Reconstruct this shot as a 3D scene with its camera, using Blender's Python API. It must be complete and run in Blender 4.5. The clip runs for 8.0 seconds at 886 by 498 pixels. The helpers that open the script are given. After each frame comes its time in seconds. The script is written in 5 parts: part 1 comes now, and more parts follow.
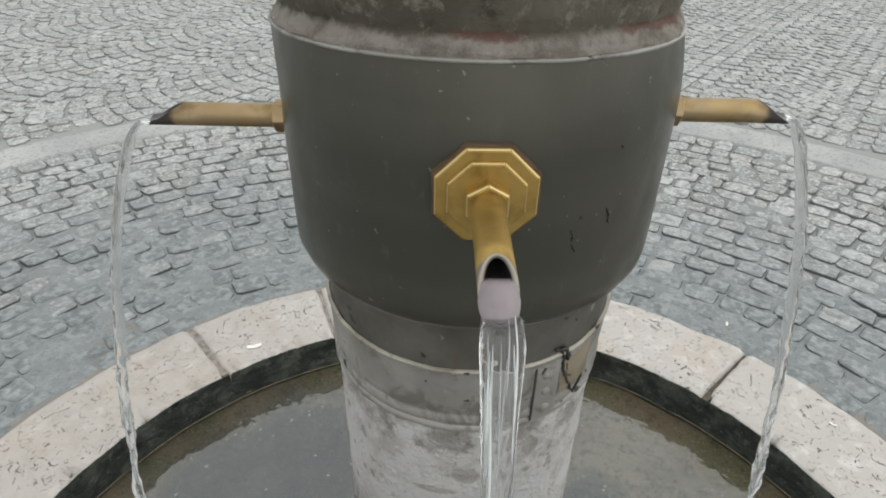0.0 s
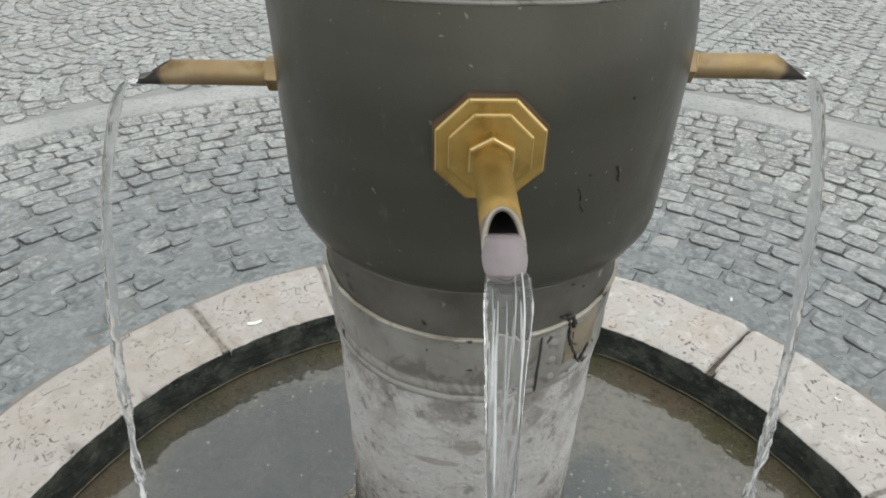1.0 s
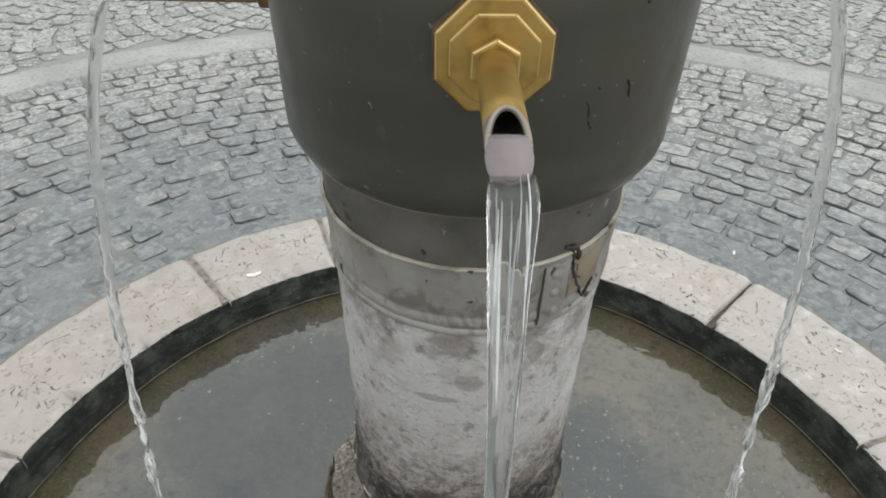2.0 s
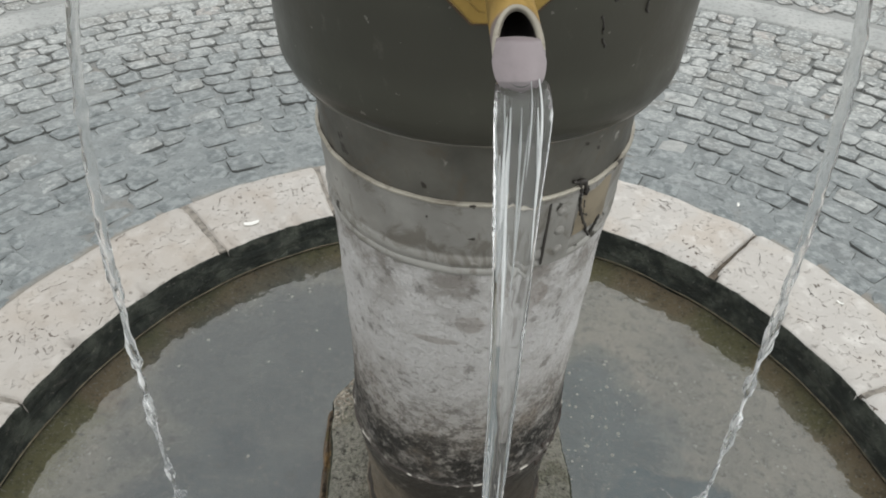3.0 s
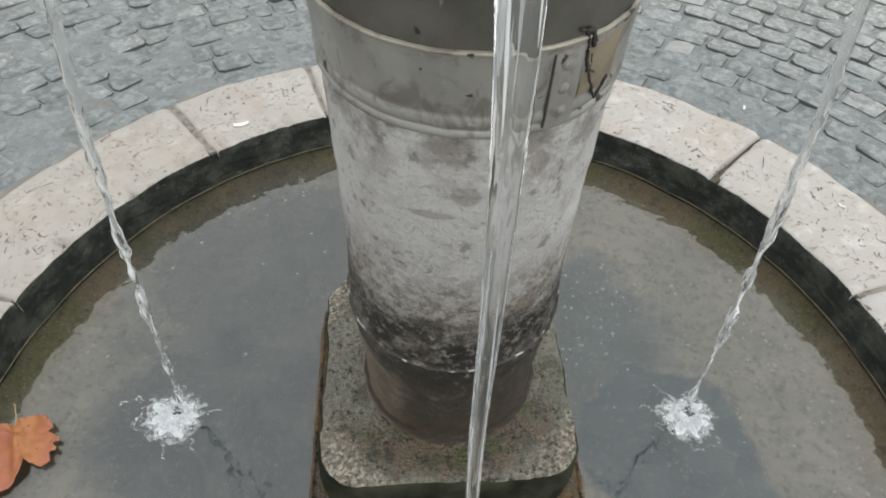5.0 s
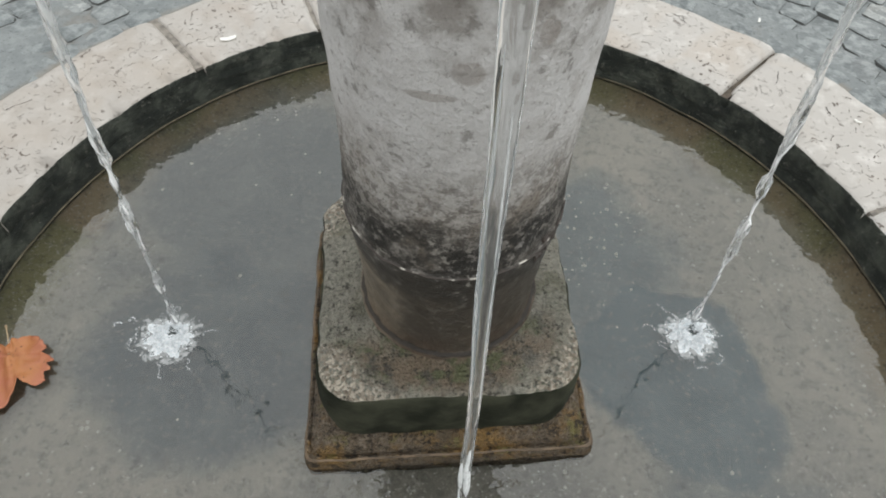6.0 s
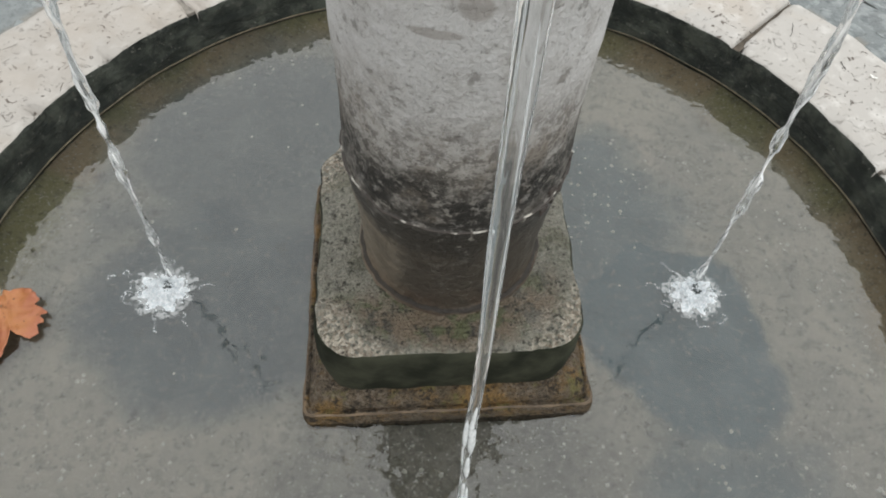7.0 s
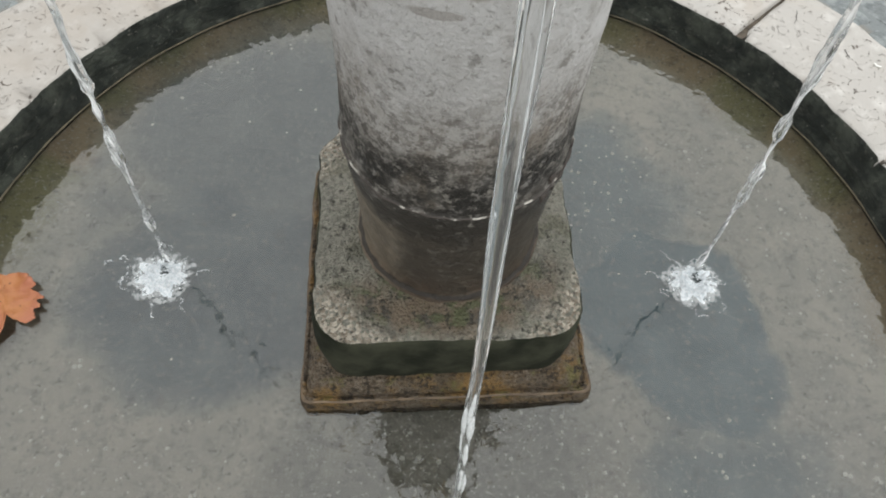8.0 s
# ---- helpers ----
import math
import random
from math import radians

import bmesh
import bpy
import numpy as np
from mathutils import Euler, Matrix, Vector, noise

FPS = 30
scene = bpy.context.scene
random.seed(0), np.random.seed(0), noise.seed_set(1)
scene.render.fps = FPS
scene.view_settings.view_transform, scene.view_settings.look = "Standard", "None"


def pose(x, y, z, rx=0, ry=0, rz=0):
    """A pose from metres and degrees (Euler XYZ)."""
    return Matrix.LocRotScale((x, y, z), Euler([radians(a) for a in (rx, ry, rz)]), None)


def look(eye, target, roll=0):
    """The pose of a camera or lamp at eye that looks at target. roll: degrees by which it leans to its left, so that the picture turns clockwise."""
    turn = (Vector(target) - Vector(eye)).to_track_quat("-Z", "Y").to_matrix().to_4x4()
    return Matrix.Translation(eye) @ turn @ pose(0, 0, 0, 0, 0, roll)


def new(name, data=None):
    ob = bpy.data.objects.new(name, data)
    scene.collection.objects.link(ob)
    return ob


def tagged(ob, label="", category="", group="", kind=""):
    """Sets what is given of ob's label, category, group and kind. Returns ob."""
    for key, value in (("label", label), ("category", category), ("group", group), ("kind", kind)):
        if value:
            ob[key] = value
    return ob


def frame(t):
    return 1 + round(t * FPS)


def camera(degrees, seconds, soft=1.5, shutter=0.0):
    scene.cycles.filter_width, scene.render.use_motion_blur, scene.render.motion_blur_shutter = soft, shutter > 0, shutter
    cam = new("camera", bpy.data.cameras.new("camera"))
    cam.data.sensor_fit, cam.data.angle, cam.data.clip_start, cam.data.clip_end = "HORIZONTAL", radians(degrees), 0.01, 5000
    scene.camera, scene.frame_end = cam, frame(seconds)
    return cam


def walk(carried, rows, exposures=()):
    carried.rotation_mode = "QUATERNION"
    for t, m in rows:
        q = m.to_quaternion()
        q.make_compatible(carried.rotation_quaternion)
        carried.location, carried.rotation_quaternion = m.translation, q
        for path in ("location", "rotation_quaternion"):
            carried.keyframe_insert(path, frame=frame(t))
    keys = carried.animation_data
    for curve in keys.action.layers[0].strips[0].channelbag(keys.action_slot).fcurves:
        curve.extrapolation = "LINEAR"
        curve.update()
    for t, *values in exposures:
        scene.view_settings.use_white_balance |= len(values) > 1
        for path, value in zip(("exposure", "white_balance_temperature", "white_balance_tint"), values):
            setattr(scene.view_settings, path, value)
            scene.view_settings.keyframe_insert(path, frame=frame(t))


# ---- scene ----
cam = camera(70.9, 8.0, soft=1.8)
PATH = [
    (0.0, pose(0.0000, -0.4535, 1.0957, 57.59, -0.82, 3.42)),
    (0.5, pose(-0.0003, -0.4481, 1.0857, 56.93, -0.66, 3.41)),
    (1.0, pose(-0.0002, -0.4441, 1.0761, 55.76, -0.60, 3.45)),
    (1.5, pose(0.0003, -0.4459, 1.0617, 54.12, -0.63, 3.50)),
    (3.0, pose(-0.0005, -0.4389, 1.0252, 48.14, -0.97, 3.78)),
    (3.5, pose(-0.0017, -0.4373, 1.0135, 46.18, -1.20, 3.84)),
    (4.0, pose(-0.0005, -0.4402, 1.0004, 44.28, -1.28, 3.80)),
    (5.5, pose(0.0022, -0.4520, 0.9602, 38.36, -1.24, 3.50)),
    (6.0, pose(0.0023, -0.4537, 0.9287, 35.23, -1.23, 3.40)),
    (6.5, pose(0.0007, -0.4506, 0.9127, 32.99, -1.38, 3.55)),
    (7.0, pose(-0.0018, -0.4465, 0.9063, 31.46, -1.71, 3.79)),
    (7.5, pose(-0.0010, -0.4480, 0.9038, 31.04, -1.86, 3.98)),
    (8.0, pose(-0.0021, -0.4452, 0.9002, 30.38, -2.00, 4.05)),
]
walk(cam, PATH, exposures=[(0.0, -0.04), (3.5, 0.0), (6.0, 0.07), (8.0, 0.14)])

# ---- sky and light: an overcast afternoon on an open square ----
world = bpy.data.worlds.new("overcast_sky")
scene.world = world
world.use_nodes = True
wn, wl = world.node_tree.nodes, world.node_tree.links
wn.clear()
sky = wn.new("ShaderNodeTexSky")
sky.sky_type, sky.sun_disc = "NISHITA", False
sky.sun_elevation, sky.sun_rotation = radians(48), radians(99)
sky.dust_density, sky.air_density = 3.0, 1.0
grey = wn.new("ShaderNodeHueSaturation")
grey.inputs["Saturation"].default_value = 0.16
back = wn.new("ShaderNodeBackground")
back.inputs["Strength"].default_value = 0.160
cool = wn.new("ShaderNodeMix")
cool.data_type, cool.blend_type = "RGBA", "MULTIPLY"
cool.inputs["Factor"].default_value = 1.0
cool.inputs[7].default_value = (0.982, 1.0, 0.995, 1.0)
wout = wn.new("ShaderNodeOutputWorld")
wl.new(sky.outputs[0], grey.inputs["Color"])
cloud = wn.new("ShaderNodeMix")       # a bright, even cloud deck over most of the sky
cloud.data_type = "RGBA"
cloud.inputs["Factor"].default_value = 0.82
cloud.inputs[7].default_value = (6.2, 6.2, 6.2, 1.0)
wl.new(grey.outputs[0], cloud.inputs[6])
wl.new(cloud.outputs[2], cool.inputs[6])
wl.new(cool.outputs[2], back.inputs["Color"])
wl.new(back.outputs[0], wout.inputs["Surface"])
sun = new("sun", bpy.data.lights.new("sun", "SUN"))
sun.data.energy, sun.data.angle, sun.data.color = 1.15, radians(170), (0.98, 1.0, 0.98)
sun.matrix_world = look((3.0, -0.5, 3.4), (0, 0, 0))


# ---- materials ----
class Mat:
    """A node material with a Principled shader and a few short-cuts."""

    def __init__(self, name, rough=0.7, metal=0.0, spec=0.5):
        self.m = bpy.data.materials.new(name)
        self.m.use_nodes = True
        self.n, self.l = self.m.node_tree.nodes, self.m.node_tree.links
        self.p = self.n["Principled BSDF"]
        self.p.inputs["Roughness"].default_value = rough
        self.p.inputs["Metallic"].default_value = metal
        self.p.inputs["Specular IOR Level"].default_value = spec
        self.bumps = None
        self.tc = self.n.new("ShaderNodeTexCoord")

    def noise(self, scale, detail=4.0, rough=0.55, coord="Object", dist=0.0, stretch=None):
        t = self.n.new("ShaderNodeTexNoise")
        t.inputs["Scale"].default_value, t.inputs["Detail"].default_value = scale, detail
        t.inputs["Roughness"].default_value, t.inputs["Distortion"].default_value = rough, dist
        self.link_coord(t, coord, stretch)
        return t.outputs["Fac"]

    def voronoi(self, scale, coord="Object", feature="F1", rand=1.0, out="Distance"):
        t = self.n.new("ShaderNodeTexVoronoi")
        t.feature = feature
        t.inputs["Scale"].default_value, t.inputs["Randomness"].default_value = scale, rand
        self.link_coord(t, coord, None)
        return t.outputs[out]

    def link_coord(self, t, coord, stretch):
        src = self.tc.outputs[coord]
        if stretch:
            mp = self.n.new("ShaderNodeMapping")
            mp.inputs["Scale"].default_value = stretch
            self.l.new(src, mp.inputs["Vector"])
            src = mp.outputs[0]
        self.l.new(src, t.inputs["Vector"])

    def axis(self, i, coord="Object"):
        s = self.n.new("ShaderNodeSeparateXYZ")
        self.l.new(self.tc.outputs[coord], s.inputs[0])
        return s.outputs[i]

    def math(self, op, a, b=0.0, c=0.0):
        t = self.n.new("ShaderNodeMath")
        t.operation = op
        for k, v in enumerate((a, b, c)):
            if isinstance(v, (int, float)):
                t.inputs[k].default_value = v
            else:
                self.l.new(v, t.inputs[k])
        return t.outputs[0]

    def ramp(self, fac, lo, hi, a=0.0, b=1.0):
        t = self.n.new("ShaderNodeMapRange")
        t.interpolation_type = "SMOOTHSTEP"
        for k, v in zip(("From Min", "From Max", "To Min", "To Max"), (lo, hi, a, b)):
            t.inputs[k].default_value = v
        self.l.new(fac, t.inputs["Value"])
        return t.outputs[0]

    def mix(self, fac, a, b, blend="MIX"):
        t = self.n.new("ShaderNodeMix")
        t.data_type, t.blend_type = "RGBA", blend
        for sock, v in ((t.inputs["Factor"], fac), (t.inputs[6], a), (t.inputs[7], b)):
            if isinstance(v, (int, float)):
                sock.default_value = v
            elif isinstance(v, tuple):
                sock.default_value = (*v, 1.0)
            else:
                self.l.new(v, sock)
        return t.outputs[2]

    def color(self, v):
        if isinstance(v, tuple):
            self.p.inputs["Base Color"].default_value = (*v, 1.0)
        else:
            self.l.new(v, self.p.inputs["Base Color"])
        return self

    def rough(self, v):
        self.l.new(v, self.p.inputs["Roughness"])
        return self

    def bump(self, fac, strength, distance):
        b = self.n.new("ShaderNodeBump")
        b.inputs["Strength"].default_value, b.inputs["Distance"].default_value = strength, distance
        self.l.new(fac, b.inputs["Height"])
        if self.bumps:
            self.l.new(self.bumps, b.inputs["Normal"])
        self.bumps = b.outputs[0]
        self.l.new(self.bumps, self.p.inputs["Normal"])
        return self


def spot(m, x, y, r, wobble, soft):
    """1 inside a ragged round patch about (x, y) on the ground, 0 outside."""
    dx = m.math("SUBTRACT", m.axis(0), x)
    dy = m.math("SUBTRACT", m.axis(1), y)
    d = m.math("SQRT", m.math("ADD", m.math("MULTIPLY", dx, dx), m.math("MULTIPLY", dy, dy)))
    d = m.math("ADD", d, m.math("MULTIPLY", m.math("SUBTRACT", m.noise(9.0, 5), 0.5), wobble))
    return m.ramp(d, r, r + soft, 1.0, 0.0)


def sett_material(name, per_object):
    m = Mat(name, 0.72)
    if per_object:
        rnd = m.n.new("ShaderNodeObjectInfo").outputs["Random"]
    else:
        rnd = m.n.new("ShaderNodeNewGeometry").outputs["Random Per Island"]
    geo = m.n.new("ShaderNodeNewGeometry").outputs["Position"]

    def wn_(scale, detail=4.0):
        t = m.n.new("ShaderNodeTexNoise")
        t.inputs["Scale"].default_value, t.inputs["Detail"].default_value = scale, detail
        m.l.new(geo, t.inputs["Vector"])
        return t.outputs["Fac"]

    base = m.mix(rnd, (0.30, 0.315, 0.31), (0.50, 0.51, 0.495))
    warm = m.ramp(m.math("FRACT", m.math("MULTIPLY", rnd, 7.31)), 0.86, 0.98)
    base = m.mix(m.math("MULTIPLY", warm, 0.5), base, (0.37, 0.31, 0.275))
    base = m.mix(m.ramp(wn_(30.0, 6), 0.42, 0.66), base, (0.24, 0.252, 0.247))
    base = m.mix(m.ramp(wn_(7.0, 5), 0.48, 0.68, 0.0, 0.55), base, (0.27, 0.258, 0.232))
    base = m.mix(m.ramp(wn_(75.0, 7), 0.52, 0.62, 0.0, 0.7), base, (0.62, 0.63, 0.61))
    # a damp, grimy patch round the basin
    s = m.n.new("ShaderNodeSeparateXYZ")
    m.l.new(geo, s.inputs[0])
    rr = m.math("SQRT", m.math("ADD", m.math("MULTIPLY", s.outputs[0], s.outputs[0]), m.math("MULTIPLY", s.outputs[1], s.outputs[1])))
    rr = m.math("ADD", rr, m.math("MULTIPLY", m.math("SUBTRACT", wn_(2.4, 5), 0.5), 1.0))
    rr = m.math("ADD", rr, m.math("MULTIPLY", s.outputs[0], 0.17))
    damp = m.ramp(rr, 1.25, 2.1, 0.88, 0.0)
    damp = m.math("MULTIPLY", damp, m.ramp(m.math("FRACT", m.math("MULTIPLY", rnd, 3.77)), 0.75, 1.0, 1.0, 0.45))
    base = m.mix(damp, base, m.mix(m.ramp(wn_(42.0, 8), 0.40, 0.62), (0.14, 0.16, 0.165), (0.27, 0.295, 0.297)))
    m.color(base)
    m.rough(m.ramp(damp, 0.0, 0.75, 0.75, 0.5))
    m.bump(wn_(45.0, 8), 1.0, 0.011)
    m.bump(wn_(170.0, 5), 0.8, 0.003)
    return m.m


SETT_ONE = sett_material("granite_sett_single", True)
SETT_ALL = sett_material("granite_sett", False)


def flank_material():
    """Sett sides: joint shade and grime in the colour, black near basin, greyer outward."""
    m = Mat("shaded_grimy_flank", 0.9)
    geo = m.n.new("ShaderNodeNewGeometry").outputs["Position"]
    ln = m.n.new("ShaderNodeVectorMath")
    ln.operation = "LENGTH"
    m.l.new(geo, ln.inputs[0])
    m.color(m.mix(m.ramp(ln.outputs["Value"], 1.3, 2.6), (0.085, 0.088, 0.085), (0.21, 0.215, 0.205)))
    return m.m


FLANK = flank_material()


def bed_material():
    m = Mat("sanded_joint_grime", 0.85)
    rr = m.math("SQRT", m.math("ADD", m.math("MULTIPLY", m.axis(0), m.axis(0)), m.math("MULTIPLY", m.axis(1), m.axis(1))))
    rr = m.math("ADD", rr, m.math("MULTIPLY", m.math("SUBTRACT", m.noise(2.4, 5), 0.5), 1.0))
    c = m.mix(m.ramp(rr, 1.2, 2.2), (0.235, 0.255, 0.257), (0.25, 0.255, 0.245))
    c = m.mix(m.ramp(m.noise(26, 6, 0.7), 0.42, 0.66), c, (0.31, 0.33, 0.33))
    c = m.mix(m.ramp(m.noise(110, 5, 0.7), 0.54, 0.66, 0.0, 0.6), c, (0.12, 0.13, 0.13))
    c = m.mix(m.ramp(m.noise(5, 4), 0.60, 0.75, 0.0, 0.6), c, (0.22, 0.185, 0.15))
    r0 = m.math("SQRT", m.math("ADD", m.math("MULTIPLY", m.axis(0), m.axis(0)), m.math("MULTIPLY", m.axis(1), m.axis(1))))
    r0 = m.math("ADD", r0, m.math("MULTIPLY", m.math("SUBTRACT", m.noise(9, 5), 0.5), 0.09))
    c = m.mix(m.ramp(r0, 1.015, 1.05, 0.7, 0.0), c, (0.29, 0.245, 0.195))
    c = m.mix(m.ramp(r0, 2.4, 2.7), c, (0.33, 0.335, 0.325))
    m.color(c)
    m.bump(m.noise(55, 8, 0.75), 0.8, 0.007)
    return m.m


BED = bed_material()


def band_material():
    m = Mat("worn_pale_stone_band", 0.75)
    c = m.mix(m.ramp(m.noise(3.5, 6), 0.3, 0.7), (0.47, 0.475, 0.46), (0.36, 0.37, 0.36))
    c = m.mix(m.ramp(m.noise(70, 5), 0.45, 0.8), c, (0.22, 0.22, 0.215))
    m.color(c)
    m.bump(m.noise(90, 6), 0.5, 0.003)
    return m.m


BAND = band_material()


def curb_material():
    m = Mat("pitted_limestone", 0.8)
    rnd = m.n.new("ShaderNodeObjectInfo").outputs["Random"]
    c = m.mix(rnd, (0.49, 0.464, 0.432), (0.54, 0.518, 0.49))
    c = m.mix(m.ramp(m.noise(7, 6, dist=0.6), 0.42, 0.72, 0.0, 0.7), c, m.mix(rnd, (0.53, 0.475, 0.41), (0.42, 0.345, 0.285)))
    c = m.mix(m.ramp(m.noise(26, 6), 0.5, 0.75, 0.0, 0.7), c, (0.68, 0.655, 0.62))
    worn = m.ramp(m.math("ADD", m.axis(0), m.math("MULTIPLY", m.noise(6, 5), 0.4)), -0.55, 0.25, 0.5, 0.0)
    c = m.mix(worn, c, m.mix(m.ramp(m.noise(20, 6), 0.4, 0.65), (0.42, 0.385, 0.348), (0.34, 0.298, 0.257)))
    # short worm-like holes, in clusters, and a scatter of fine ones
    crowd = m.ramp(m.noise(8, 3), 0.42, 0.62, 0.25, 1.0)
    worm = m.ramp(m.noise(34, 5, 0.6, dist=2.2), 0.605, 0.645)
    holes = m.math("MULTIPLY", worm, crowd)
    fine = m.math("MULTIPLY", m.ramp(m.noise(95, 5, 0.65, dist=1.0), 0.62, 0.67), m.ramp(rnd, 0.1, 0.8, 0.5, 0.9))
    hole = m.math("MAXIMUM", holes, fine)
    c = m.mix(m.math("MULTIPLY", fine, 0.6), c, (0.30, 0.24, 0.195))
    c = m.mix(m.math("MULTIPLY", holes, 0.85), c, (0.13, 0.10, 0.08))
    m.color(c)
    m.bump(m.math("MULTIPLY", hole, -1.0), 0.8, 0.004)
    m.bump(m.noise(70, 6, 0.65), 0.5, 0.003)
    return m.m


CURB = curb_material()


def algae_material():
    m = Mat("wet_black_algae", 0.5)
    c = m.mix(m.ramp(m.noise(18, 7, 0.7), 0.42, 0.66), (0.012, 0.017, 0.013), (0.085, 0.096, 0.076))
    c = m.mix(m.ramp(m.noise(38, 7, 0.75), 0.56, 0.68, 0.0, 0.8), c, (0.12, 0.12, 0.10))
    c = m.mix(m.ramp(m.noise(120, 4, 0.7), 0.62, 0.70, 0.0, 0.8), c, (0.30, 0.29, 0.25))
    m.color(c)
    m.bump(m.noise(45, 8, 0.75), 1.0, 0.016)
    return m.m


ALGAE = algae_material()


def joint_material():
    m = Mat("old_lime_mortar", 0.9)
    m.color(m.mix(m.ramp(m.noise(50, 5), 0.4, 0.7), (0.31, 0.28, 0.245), (0.15, 0.137, 0.12)))
    m.bump(m.noise(150, 5), 0.6, 0.003)
    return m.m


MORTAR = joint_material()


def floor_material():
    m = Mat("silted_basin_floor", 0.85)
    silt = m.mix(m.ramp(m.noise(7, 6), 0.35, 0.7), (0.495, 0.45, 0.375), (0.36, 0.338, 0.288))
    silt = m.mix(m.ramp(m.noise(60, 4), 0.5, 0.75, 0.0, 0.5), silt, (0.267, 0.245, 0.211))
    swept = m.mix(m.ramp(m.noise(12, 6), 0.35, 0.75), (0.07, 0.128, 0.152), (0.14, 0.20, 0.225))
    pale = m.mix(m.ramp(m.noise(10, 6), 0.35, 0.75), (0.098, 0.128, 0.148), (0.172, 0.198, 0.205))
    swept = m.mix(m.ramp(m.axis(0), -0.05, 0.10, 1.0, 0.0), swept, pale)
    patch = m.math("MAXIMUM", spot(m, -0.38, 0.0, 0.15, 0.16, 0.10), spot(m, 0.375, 0.015, 0.135, 0.12, 0.03))
    patch = m.math("MAXIMUM", patch, m.math("MULTIPLY", spot(m, 0.44, -0.10, 0.075, 0.10, 0.04), 1.0))
    patch = m.math("MAXIMUM", patch, m.math("MULTIPLY", spot(m, 0.45, -0.30, 0.08, 0.25, 0.12), 0.7))
    patch = m.math("MAXIMUM", patch, m.math("MULTIPLY", spot(m, -0.32, 0.28, 0.20, 0.35, 0.22), 0.7))
    patch = m.math("MAXIMUM", patch, m.math("MULTIPLY", spot(m, 0.24, 0.20, 0.13, 0.25, 0.12), 0.65))
    c = m.mix(patch, m.mix(m.math("MULTIPLY", spot(m, -0.50, -0.42, 0.15, 0.3, 0.25), 0.5), silt, (0.482, 0.430, 0.370)), swept)
    c = m.mix(m.math("MULTIPLY", spot(m, 0.46, -0.42, 0.26, 0.3, 0.22), 0.3), c, (0.235, 0.222, 0.195))
    c = m.mix(m.math("MULTIPLY", spot(m, 0.05, -0.42, 0.20, 0.3, 0.16), 0.62), c, (0.115, 0.111, 0.097))
    rr = m.math("SQRT", m.math("ADD", m.math("MULTIPLY", m.axis(0), m.axis(0)), m.math("MULTIPLY", m.axis(1), m.axis(1))))
    moss = m.ramp(m.math("ADD", rr, m.math("MULTIPLY", m.noise(7, 5), 0.16)), 0.76, 0.84)
    c = m.mix(m.math("MULTIPLY", moss, 0.9), c, m.mix(m.ramp(m.noise(3, 2), 0.45, 0.55), (0.41, 0.315, 0.21), (0.30, 0.275, 0.145)))
    c = m.mix(m.ramp(m.noise(48, 6, 0.7), 0.50, 0.66, 0.0, 0.4), c, (0.095, 0.086, 0.073))
    c = m.mix(m.ramp(m.noise(200, 3), 0.59, 0.67, 0.0, 0.75), c, (0.550, 0.516, 0.464))
    c = m.mix(m.ramp(m.noise(110, 3), 0.60, 0.70, 0.0, 0.5), c, (0.086, 0.079, 0.067))
    c = m.mix(m.math("MULTIPLY", patch, 0.7), c, swept)
    c = m.mix(m.ramp(m.noise(85, 7, 0.75), 0.54, 0.63, 0.0, 0.32), c, (0.48, 0.44, 0.375))
    c = m.mix(m.ramp(m.noise(33, 7, 0.75), 0.55, 0.66, 0.0, 0.35), c, (0.10, 0.095, 0.08))
    m.color(c)
    m.bump(m.noise(60, 6, 0.7), 0.9, 0.008)
    return m.m


FLOOR = floor_material()


